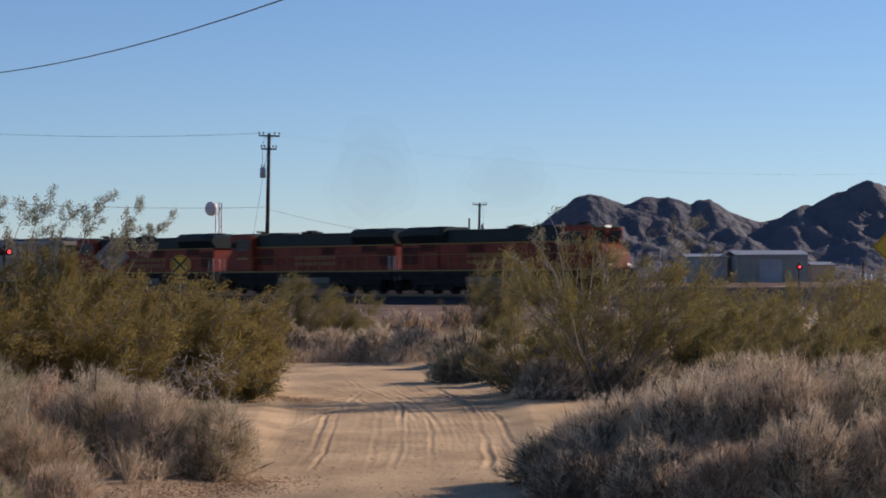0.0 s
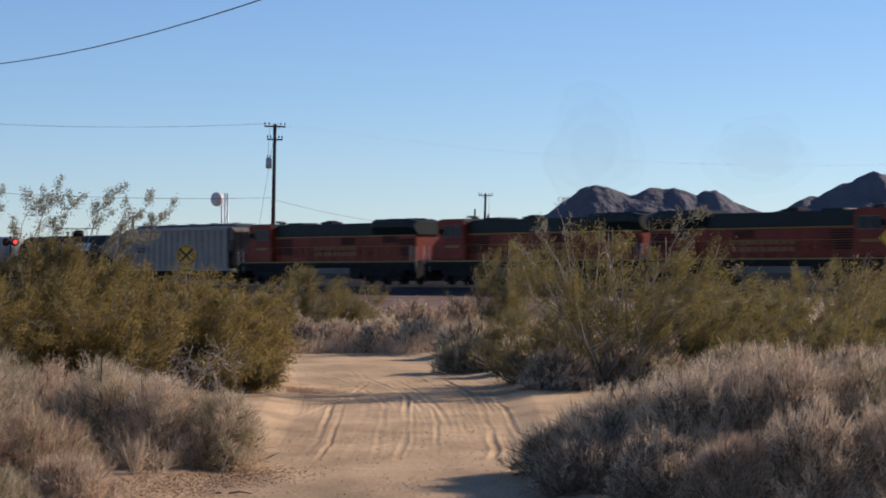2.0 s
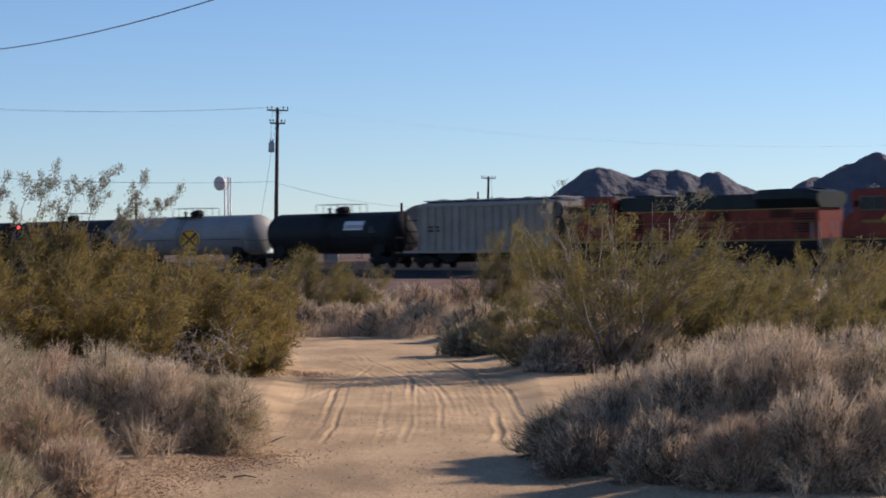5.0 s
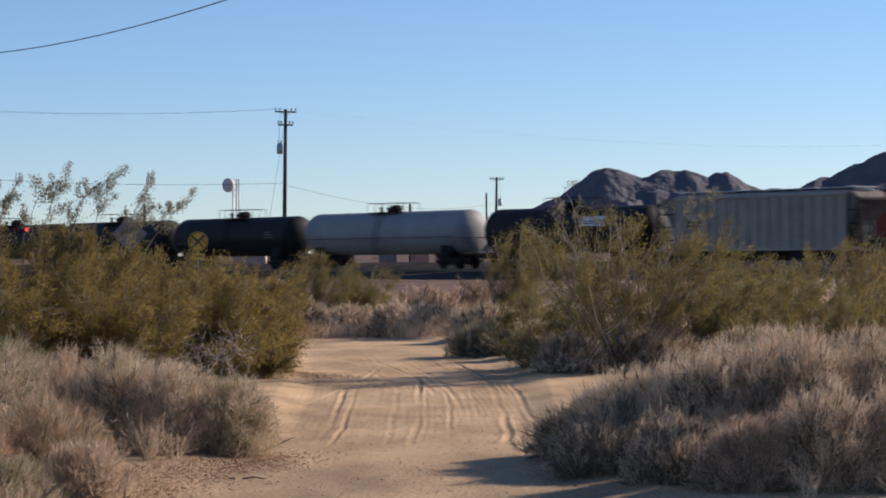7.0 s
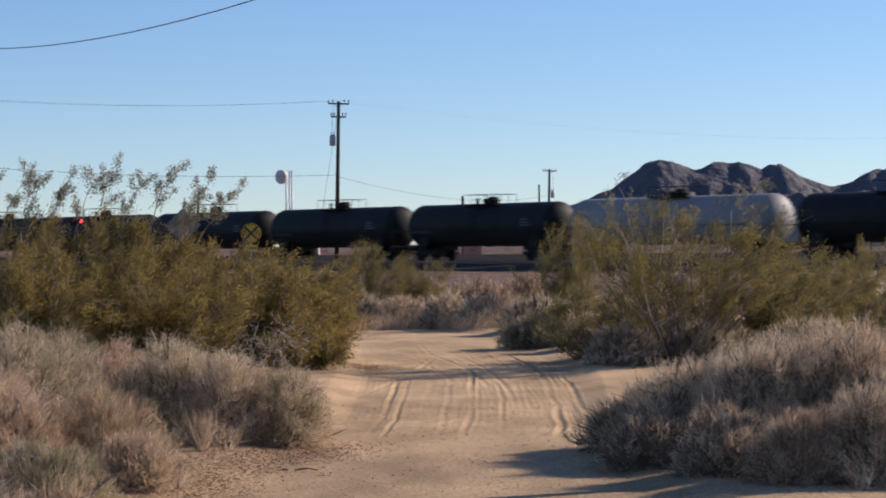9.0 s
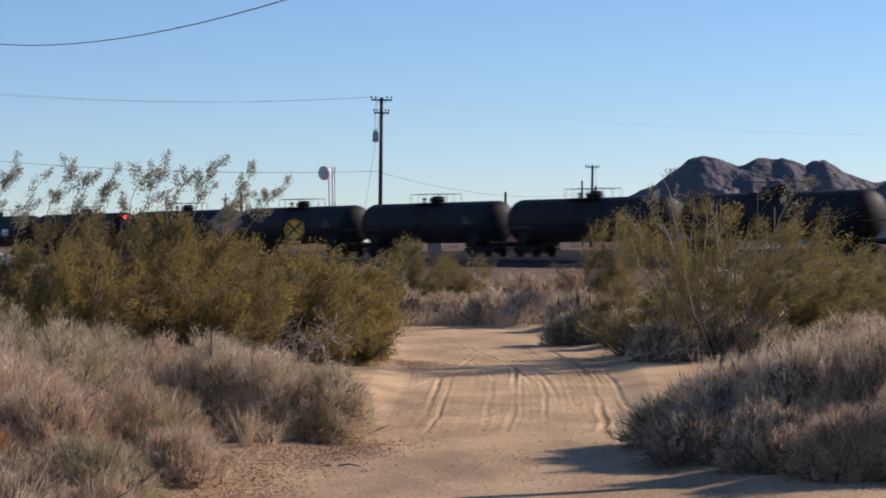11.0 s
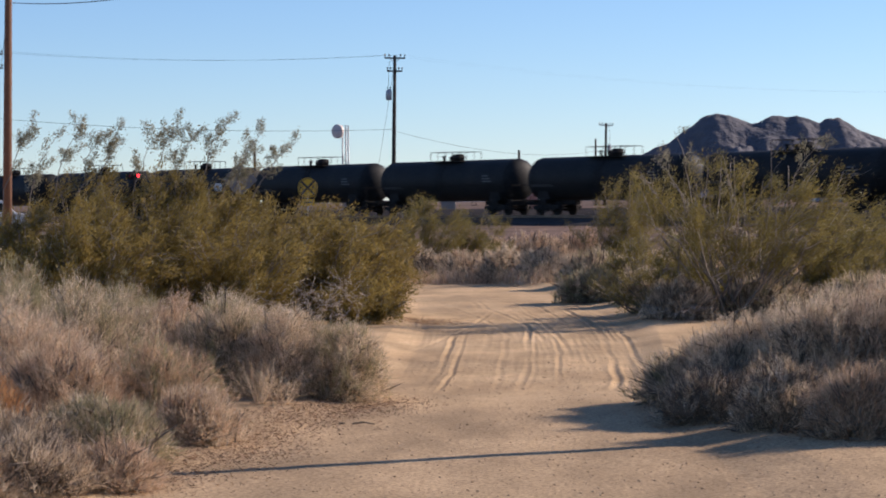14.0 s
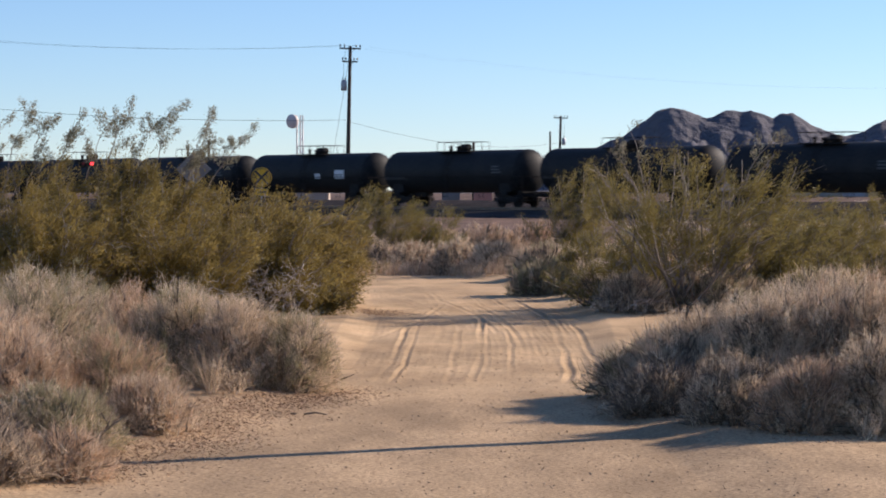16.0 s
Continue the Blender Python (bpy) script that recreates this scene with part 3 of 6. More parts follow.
    for x in (-1.75, 1.75):
        rod(bm, (x, -1, zt + 0.62), (x, 1, zt + 0.62), 0.02, n=6)
    part("platform_railing", bm, UNDER, car)
    bm = bmesh.new()
    spun(bm, (0.35, 0, zt - 0.15), (0, 0, 1), [(0, 0.42), (0.3, 0.42), (0.3, 0.47), (0.38, 0.47), (0.38, 0.44), (0.56, 0.42), (0.62, 0.3)], 20)
    part("manway", bm, UNDER, car)
    bm = bmesh.new()
    spun(bm, (-0.55, 0.1, zt - 0.1), (0, 0, 1), [(0, 0.2), (0.25, 0.2), (0.27, 0.24), (0.4, 0.22), (0.45, 0.1)], 14)
    spun(bm, (-1.15, -0.2, zt - 0.1), (0, 0, 1), [(0, 0.1), (0.35, 0.1), (0.37, 0.16), (0.47, 0.14)], 12)
    part("valves", bm, UNDER, car)
    for y in (-1, 1):
        bm = bmesh.new()
        for x in (-0.25, 0.25):
            pts = [(x, y * (radius + 0.16), zc - 1.9), (x, y * (radius + 0.16), zc + 0.3), (x, y * 1.02, zt - 0.05)]
            rod(bm, pts[0], pts[1], 0.022, n=6)
            rod(bm, pts[1], pts[2], 0.022, n=6)
        for z in np.arange(zc - 1.8, zc + 0.35, 0.32):
            rod(bm, (-0.25, y * (radius + 0.16), z), (0.25, y * (radius + 0.16), z), 0.015, n=5)
        part("ladder", bm, UNDER, car)
    # painted plates with marks, curved with the shell
    for x0, x1, z0, z1, solid_plate in plates:
        for y in (-1, 1):
            bm = bmesh.new()
            rows = 1 if solid_plate else 3
            for r in range(rows):
                za = z0 + (z1 - z0) * r / rows
                zb = za + (z1 - z0) / rows * (1.0 if solid_plate else 0.55)
                k = 5
                grid = []
                for i in range(k + 1):
                    z = za + (zb - za) * i / k
                    yy = y * (math.sqrt(max(0.01, radius ** 2 - (z - zc) ** 2)) + 0.012)
                    grid.append((bm.verts.new((x0, yy, z)), bm.verts.new((x1 - (0.0 if solid_plate else 0.2 * r), yy, z))))
                for a, b in zip(grid, grid[1:]):
                    bm.faces.new((a[0], a[1], b[1], b[0]) if y < 0 else (a[1], a[0], b[0], b[1]))
            p = part("marking", bm, LETTER if solid_plate else FADED_LETTER, shell)
            if solid_plate:
                bm = bmesh.new()
                for z in (z0 + (z1 - z0) * 0.45, z0 + (z1 - z0) * 0.25):
                    yy = y * (math.sqrt(max(0.01, radius ** 2 - (z - zc) ** 2)) + 0.02)
                    block(bm, x0 + 0.15, x1 - 0.15, yy - 0.008, yy + 0.008, z, z + (z1 - z0) * 0.08)
                part("bar", bm, SIGN_BLACK, shell)
    return car


def hopper_car(length):
    car = empty("hopper_car")
    tagged(car, "pale grey ribbed covered hopper car with sloping end sheets", "hopper car", "freight cars of the train")
    h = length / 2 - 0.6
    w = 1.55
    b0, b1 = h - 1.6, h - 0.9      # the body ends short of the frame, more so at the rear
    bm = bmesh.new()
    sec = [(-w, 1.15), (-w, 4.25), (-w + 0.25, 4.5), (0, 4.62), (w - 0.25, 4.5), (w, 4.25), (w, 1.15)]
    a0 = [bm.verts.new((-b0, y, z)) for y, z in sec]
    a1 = [bm.verts.new((b1, y, z)) for y, z in sec]
    for k in range(len(sec)):
        bm.faces.new((a0[k], a0[(k + 1) % len(sec)], a1[(k + 1) % len(sec)], a1[k]))
    bm.faces.new(a0)
    bm.faces.new(a1)
    bmesh.ops.recalc_face_normals(bm, faces=bm.faces)
    part("body", bm, HOPPER, car)
    n = 17
    for i in range(n):
        x = -b0 + 0.1 + (b0 + b1 - 0.2) * i / (n - 1)
        for y in (-1, 1):
            bm = bmesh.new()
            block(bm, x - 0.07, x + 0.07, min(y * w, y * (w + 0.1)), max(y * w, y * (w + 0.1)), 1.15, 4.25, 0.015)
            part("rib", bm, HOPPER, car)
    for y in (-1, 1):
        bm = bmesh.new()
        block(bm, -b0 - 0.05, b1 + 0.05, y * (w + 0.02) - 0.1, y * (w + 0.02) + 0.1, 4.2, 4.36, 0.02)
        block(bm, -h, h, y * (w + 0.0) - 0.12, y * (w + 0.0) + 0.12, 1.02, 1.2, 0.02)
        part("side_chord", bm, HOPPER, car)
        bm = bmesh.new()
        bars(bm, -b0 + 0.8, -b0 + 2.2, y * (w + 0.005), 2.4, 2.9, 2, 4)
        part("marking", bm, UNDER, car)
    for sgn in (-1, 1):
        b = b1 if sgn > 0 else b0
        bm = bmesh.new()
        solid(bm, [(sgn * (b - 0.02), 4.45), (sgn * (b + 0.4 * (h - b)), 4.38), (sgn * (h - 0.12), 4.12), (sgn * (h - 0.12), 3.98), (sgn * (b - 0.02), 2.3)], -w + 0.1, w - 0.1)
        part("slope_sheet", bm, TANK_GREY, car)
        bm = bmesh.new()
        for y in (-w + 0.08, w - 0.08):
            block(bm, min(sgn * (h - 0.15), sgn * h), max(sgn * (h - 0.15), sgn * h), y - 0.07, y + 0.07, 1.1, 4.05, 0.015)
            for z in (1.7, 2.5, 3.3):
                block(bm, min(sgn * b, sgn * h), max(sgn * b, sgn * h), y - 0.03, y + 0.03, z, z + 0.08)
            rod(bm, (sgn * b, y, 1.2), (sgn * h, y, 3.0), 0.05, n=6)
        for z in np.arange(1.5, 4.2, 0.4):
            rod(bm, (sgn * (h + 0.02), -w + 0.1, z), (sgn * (h + 0.02), -w + 0.65, z), 0.02, n=5)
        rod(bm, (sgn * (h + 0.02), -w + 0.65, 1.1), (sgn * (h + 0.02), -w + 0.65, 4.3), 0.025, n=5)
        block(bm, min(sgn * (h - 0.15), sgn * h), max(sgn * (h - 0.15), sgn * h), -w, w, 3.9, 4.02)
        part("end_frame", bm, UNDER, car)
        # a black sheet laid over the body end stands in for shade there
        bm = bmesh.new()
        block(bm, min(sgn * (b + 0.003), sgn * (b + 0.05)), max(sgn * (b + 0.003), sgn * (b + 0.05)), -w + 0.05, w - 0.05, 1.1, 4.4)
        part("end_sheet", bm, UNDER, car)
        bm = bmesh.new()
        block(bm, min(sgn * b, sgn * h), max(sgn * b, sgn * h), -w, w, 0.85, 1.1, 0.03)
        part("end_sill", bm, UNDER, car)
        coupler(car, sgn * h, sgn)
        bogie(car, sgn * (h - 1.75), 2, 1.78)
    for x in (-3.6, 0.0, 3.6):
        bm = bmesh.new()
        solid(bm, [(x - 1.6, 1.15), (x + 1.6, 1.15), (x + 0.45, 0.4), (x - 0.45, 0.4)], -1.3, 1.3)
        part("discharge_hopper", bm, UNDER, car)
    bm = bmesh.new()
    block(bm, -b0 - 0.3, b1 + 0.3, -0.85, 0.85, 4.66, 4.72)
    for x in np.linspace(-b0, b1, 11):
        block(bm, x - 0.05, x + 0.05, -0.8, 0.8, 4.5, 4.66)
    part("roof_walk", bm, GALV, car)
    for x in np.linspace(-b0 + 1.0, b1 - 1.0, 5):
        bm = bmesh.new()
        spun(bm, (x, 0, 4.6), (0, 0, 1), [(0, 0.42), (0.16, 0.42), (0.2, 0.3)], 14)
        part("hatch", bm, HOPPER, car)
    return car


def locomotive():
    """Wide-cab diesel; x runs forward to the cab, z up from the rails."""
    car = empty("locomotive")
    tagged(car, "faded orange and dark green diesel locomotive with black underframe", "locomotive", "locomotives of the train")
    bm = bmesh.new()
    block(bm, -10.6, 10.5, -1.5, 1.5, 1.32, 1.72, 0.03)
    part("deck", bm, UNDER, car)
    for y in (-1, 1):
        bm = bmesh.new()
        block(bm, -10.6, 10.5, min(y * 1.5, y * 1.515), max(y * 1.5, y * 1.515), 1.60, 1.70)
        part("sill_stripe", bm, STRIPE, car)
    # long hood: engine part, then the wider radiator part at the rear
    bm = bmesh.new()
    block(bm, -6.2, 6.4, -1.02, 1.02, 1.72, 3.55, 0.03)
    part("engine_hood", bm, ORANGE, car)
    bm = bmesh.new()
    block(bm, -10.2, -6.2, -1.12, 1.12, 1.72, 3.55, 0.04)
    part("radiator_hood", bm, ORANGE, car)
    bm = bmesh.new()
    solid(bm, [(-6.2, 3.55), (-6.2, 4.32), (-5.9, 4.45), (6.1, 4.45), (6.4, 4.3), (6.4, 3.55)], -1.02, 1.02, 0.05)
    part("hood_top", bm, GREEN_BLACK, car)
    # flared radiator wings
    bm = bmesh.new()
    sec = [(-1.12, 3.55), (-1.5, 4.1), (-1.5, 4.45), (-1.2, 4.68), (1.2, 4.68), (1.5, 4.45), (1.5, 4.1), (1.12, 3.55)]
    xs = [(-10.3, 0.82), (-9.3, 1.0), (-5.7, 1.0), (-5.4, 0.9)]
    rings = [[bm.verts.new((x, y * (1 if k == 1 else 0.9), 3.55 + (z - 3.55) * k)) for y, z in sec] for x, k in xs]
    for a, b in zip(rings, rings[1:]):
        for k in range(len(sec)):
            bm.faces.new((a[k], a[(k + 1) % len(sec)], b[(k + 1) % len(sec)], b[k]))
    bm.faces.new(rings[0])
    bm.faces.new(rings[-1])
    bmesh.ops.recalc_face_normals(bm, faces=bm.faces)
    part("radiator_wing", bm, GREEN_BLACK, car)
    for x in (-8.9, -6.9):
        bm = bmesh.new()
        spun(bm, (x, 0, 4.66), (0, 0, 1), [(0, 0.75), (0.06, 0.75), (0.06, 0.65)], 24)
        part("roof_fan", bm, UNDER, car)
    bm = bmesh.new()
    block(bm, 0.2, 1.5, -0.55, 0.55, 4.44, 4.62, 0.04)
    block(bm, 0.45, 1.2, -0.3, 0.3, 4.6, 4.72, 0.03)
    part("exhaust_stack", bm, UNDER, car)
    bm = bmesh.new()
    block(bm, 3.4, 5.2, -0.8, 0.8, 4.44, 4.6, 0.05)
    part("dynamic_brake_hatch", bm, GREEN_BLACK, car)
    # grilles and doors on the flanks
    for y in (-1, 1):
        for x0, x1, z0, z1, off in ((-10.0, -8.4, 2.1, 3.3, 1.12), (-8.2, -6.5, 3.0, 3.5, 1.12), (4.3, 6.2, 2.2, 3.4, 1.02), (-3.2, -1.6, 2.9, 3.4, 1.02)):
            bm = bmesh.new()
            for k in range(8):
                z = z0 + (z1 - z0) * k / 8
                block(bm, x0, x1, min(y * off, y * (off + 0.05)), max(y * off, y * (off + 0.05)), z, z + (z1 - z0) / 8 * 0.55)
            part("grille", bm, UNDER, car)
        for k in range(9):
            x = -5.9 + k * 1.12
            bm = bmesh.new()
            block(bm, x, x + 1.02, min(y * 1.02, y * 1.045), max(y * 1.02, y * 1.045), 1.85, 2.85, 0.008)
            d = part("hood_door", bm, ORANGE, car)
            bm = bmesh.new()
            block(bm, x + 0.86, x + 0.92, min(y * 1.045, y * 1.07), max(y * 1.045, y * 1.07), 2.2, 2.45)
            part("latch", bm, UNDER, d)
        bm = bmesh.new()
        block(bm, -10.18, 6.38, min(y * 1.125, y * 1.135), max(y * 1.125, y * 1.135), 3.46, 3.54)
        part("hood_stripe", bm, STRIPE, car)
        for k in range(9):
            for z in (2.08, 2.52):
                bm = bmesh.new()
                block(bm, -3.3 + 0.56 * k, -2.96 + 0.56 * k + 0.05 * (k % 3), min(y * 1.05, y * 1.062), max(y * 1.05, y * 1.062), z, z + 0.28)
                part("marking", bm, FADED_YELLOW, car)
        # walkway handrail
        bm = bmesh.new()
        rod(bm, (-10.2, y * 1.47, 2.75), (6.3, y * 1.47, 2.75), 0.022, n=6)
        for x in np.linspace(-10.2, 6.3, 13):
            rod(bm, (x, y * 1.47, 1.7), (x, y * 1.47, 2.75), 0.018, n=6)
        part("handrail", bm, STRIPE, car)
    # cab and short nose
    bm = bmesh.new()
    solid(bm, [(6.4, 1.72), (6.4, 4.3), (6.6, 4.5), (9.0, 4.5), (9.25, 4.35), (9.05, 3.25), (9.05, 1.72)], -1.5, 1.5, 0.06)
    cab = part("cab", bm, ORANGE, car)
    bm = bmesh.new()
    solid(bm, [(6.35, 4.34), (6.55, 4.56), (9.05, 4.56), (9.32, 4.40), (9.30, 4.33)], -1.3, 1.3, 0.03)
    part("cab_roof", bm, GREEN_BLACK, car)
    bm = bmesh.new()
    solid(bm, [(9.05, 1.72), (9.05, 3.3), (9.75, 3.15), (10.25, 2.7), (10.4, 1.72)], -1.05, 1.05, 0.08)
    part("nose", bm, ORANGE, car)
    for y in (-1, 1):
        for x0, x1 in ((6.75, 7.55), (7.65, 8.45)):
            bm = bmesh.new()
            block(bm, x0, x1, min(y * 1.49, y * 1.515), max(y * 1.49, y * 1.515), 3.35, 4.05, 0.01)
            wdw = part("side_window", bm, GLASS, cab)
        bm = bmesh.new()
        for x in (6.7, 7.57, 8.47):
            block(bm, x, x + 0.06, min(y * 1.49, y * 1.53), max(y * 1.49, y * 1.53), 3.3, 4.1)
        for z in (3.29, 4.05):
            block(bm, 6.7, 8.53, min(y * 1.49, y * 1.53), max(y * 1.49, y * 1.53), z, z + 0.06)
        part("window_frame", bm, TANK_GREY, cab)
        bm = bmesh.new()
        block(bm, 8.6, 8.75, min(y * 1.52, y * 1.75), max(y * 1.52, y * 1.75), 3.5, 3.85, 0.02)
        part("mirror", bm, UNDER, cab)
        # windscreen half, sloped with the front
        bm = bmesh.new()
        q = [(9.12, 3.42), (9.28, 4.18)]
        vs = [bm.verts.new((x + d, y * yy, z)) for d in (0.0, 0.025) for (x, z), yy in ((q[0], 0.15), (q[0], 1.3), (q[1], 1.3), (q[1], 0.15))]
        for f in ((0, 1, 2, 3), (7, 6, 5, 4), (0, 4, 5, 1), (1, 5, 6, 2), (2, 6, 7, 3), (3, 7, 4, 0)):
            bm.faces.new([vs[i] for i in f])
        bmesh.ops.recalc_face_normals(bm, faces=bm.faces)
        part("windscreen", bm, GLASS, cab)
        bm = bmesh.new()
        bars(bm, 6.9, 8.3, y * 1.5, 2.45, 2.75, 1, 3)
        part("marking", bm, STRIPE, cab)
    for y, z, n in ((-0.12, 4.43, 0), (0.12, 4.43, 0), (-0.85, 1.95, 1), (0.85, 1.95, 1)):
        bm = bmesh.new()
        x = 9.3 if n == 0 else 10.33
        spun(bm, (x, y, z), (1, 0, 0), [(0, 0.085), (0.05, 0.085), (0.07, 0.06)], 16)
        part("headlight", bm, HEADLIGHT, car)
    bm = bmesh.new()
    for k, y in enumerate((-0.3, -0.1, 0.1)):
        spun(bm, (7.0, y, 4.72), (1, 0, 0), [(0, 0.03), (0.3 + 0.06 * k, 0.04), (0.4 + 0.06 * k, 0.1)], 10)
    block(bm, 6.95, 7.1, -0.4, 0.2, 4.54, 4.72, 0.02)
    part("horn", bm, UNDER, car)
    # fuel tank, air tanks, bogies, pilots, steps
    bm = bmesh.new()
    sec = [(-1.4, 1.3), (-1.45, 0.8), (-1.15, 0.38), (1.15, 0.38), (1.45, 0.8), (1.4, 1.3)]
    a0 = [bm.verts.new((-3.0, y, z)) for y, z in sec]
    a1 = [bm.verts.new((3.2, y, z)) for y, z in sec]
    for k in range(6):
        bm.faces.new((a0[k], a0[(k + 1) % 6], a1[(k + 1) % 6], a1[k]))
    bm.faces.new(a0)
    bm.faces.new(a1)
    bmesh.ops.recalc_face_normals(bm, faces=bm.faces)
    part("fuel_tank", bm, TANK_GREY, car)
    for x0, x1 in ((-4.2, -3.06), (3.26, 4.3)):
        for y in (-1, 1):
            bm = bmesh.new()
            block(bm, x0, x1, min(y * 0.5, y * 1.4), max(y * 0.5, y * 1.4), 0.5, 1.32, 0.04)
            part("equipment_box", bm, UNDER, car)
    for y in (-1, 1):
        bm = bmesh.new()
        block(bm, -10.4, 10.3, y * 1.38 - 0.03, y * 1.38 + 0.03, 1.02, 1.325, 0.01)
        part("side_skirt", bm, UNDER, car)
    for sgn in (-1, 1):
        bogie(car, sgn * 6.6, 3, 1.9)
        for y in (-1, 1):
            bm = bmesh.new()
            solid(bm, [(sgn * 6.6 - 2.5, 0.75), (sgn * 6.6 - 2.3, 1.08), (sgn * 6.6 + 2.3, 1.08), (sgn * 6.6 + 2.5, 0.75), (sgn * 6.6 + 1.3, 0.62), (sgn * 6.6 - 1.3, 0.62)], y * 1.24 - 0.08, y * 1.24 + 0.08, 0.02)
            part("truck_equaliser", bm, UNDER, car)
            for dx in (-1.9, 0.0, 1.9):
                bm = bmesh.new()
                spun(bm, (sgn * 6.6 + dx, y * 1.15, 0.46), (0, y, 0), [(0, 0.26), (0.14, 0.26), (0.18, 0.16)], 14)
                part("axle_box", bm, UNDER, car)
        bm = bmesh.new()
        xx = sgn * 10.6
        solid(bm, [(xx - sgn * 0.12, 0.25), (xx + sgn * 0.1, 0.25), (xx, 1.4), (xx - sgn * 0.12, 1.4)], -1.45, 1.45, 0.02)
        part("pilot", bm, UNDER, car)
        coupler(car, sgn * 10.55, sgn)
        for y in (-1, 1):
            bm = bmesh.new()
            for z in (0.4, 0.75, 1.1):
                block(bm, sgn * 10.3 - 0.28, sgn * 10.3 + 0.28, y * 1.38 - 0.12, y * 1.38 + 0.12, z, z + 0.04)
            block(bm, sgn * 10.3 - 0.31, sgn * 10.3 - 0.28, y * 1.38 - 0.12, y * 1.38 + 0.12, 0.38, 1.45)
            block(bm, sgn * 10.3 + 0.28, sgn * 10.3 + 0.31, y * 1.38 - 0.12, y * 1.38 + 0.12, 0.38, 1.45)
            part("step", bm, UNDER, car)
            bm = bmesh.new()
            for dx in (-0.3, 0.3):
                rod(bm, (sgn * 10.3 + dx, y * 1.48, 0.9), (sgn * 10.3 + dx, y * 1.48, 2.7), 0.022, n=6)
            part("grab_rail", bm, LETTER, car)
    return car


CAR_Z = RAIL_Z
cars = []   # (thing, distance of its middle behind the front, turned round)


def enlist(thing, middle, turned=False):
    cars.append((thing, middle, turned))
    return thing


lead = enlist(locomotive(), 12.2)
enlist(copy_thing(lead, pose(0, 0, 0)), 33.3, True)
enlist(copy_thing(lead, pose(0, 0, 0)), 55.4, True)
enlist(hopper_car(17.4), 74.5)
enlist(tank_car(17.2, 1.52, TANK_BLACK, "glossy black tank car with a white placard on its flank", [(2.1, 4.3, 2.75, 3.4, True), (5.0, 5.8, 2.55, 3.05, False)], 1), 91.7)
enlist(tank_car(19.9, 1.56, TANK_WHITE, "white pressure tank car with dark stains at its ends", [], 2), 110.55)
plain = tank_car(17.5, 1.52, TANK_BLACK, "dusty black tank car with a railed top platform", [(4.9, 6.0, 2.4, 3.0, False), (-7.2, -4.6, 2.0, 2.2, False)], 3)
enlist(plain, 129.25)
marked = None
for k in range(1, 15):
    middle = 129.25 + 17.5 * k
    if k == 6:
        marked = enlist(tank_car(17.5, 1.52, TANK_BLACK, "black tank car with two small white placards on its flank", [(3.9, 5.1, 2.1, 2.75, True), (1.3, 2.0, 2.1, 2.5, True)], 4), middle)
    else:
        enlist(copy_thing(plain, pose(0, 0, 0)), middle)


def smoke_plume(rx, ry, rz, seed):
    """Nested ragged shells of very thin smoke."""
    bm = bmesh.new()
    for scale in (1.0, 0.75, 0.5):
        made = bmesh.ops.create_icosphere(bm, subdivisions=3, radius=1.0)
        for v in made["verts"]:
            k = scale * (1 + 0.44 * noise.noise(v.co * 1.5 + Vector((seed * 7.0, 5.0 * scale, 0))) + 0.08 * noise.noise(v.co * 2.2))
            v.co = Vector((v.co.x * rx, v.co.y * ry, v.co.z * rz)) * k
    for f in bm.faces:
        f.smooth = True
    return tagged(part("smoke_plume", bm, SMOKE), "thin brownish plume of diesel exhaust smoke in the air", "smoke", "exhaust smoke")


puffs = [(smoke_plume(3.2, 2.4, 3.8, 1), 27.0, 9.0), (smoke_plume(3.4, 2.4, 2.2, 4), 12.5, 8.2)]
FRONT = [(0.0, 25.2), (1.5, 43.0), (3.5, 67.1), (7.0, 109.2), (9.0, 132.8), (12.5, 174.6), (16.0, 216.1)]
CAR_TURN = RAIL_TURN


def car_pose(front, middle, turned):
    p = along(front - middle, 0.0, CAR_Z)
    return pose(*p, 0, 0, CAR_TURN + (180 if turned else 0))


for thing, middle, turned in cars:
    thing.matrix_basis = car_pose(FRONT[0][1], middle, turned)

# ---- poles, wires, signs, buildings ----


def crossarm(bm, x, z, half):
    block(bm, x - half, x + half, -0.06, 0.06, z - 0.06, z + 0.06, 0.01)


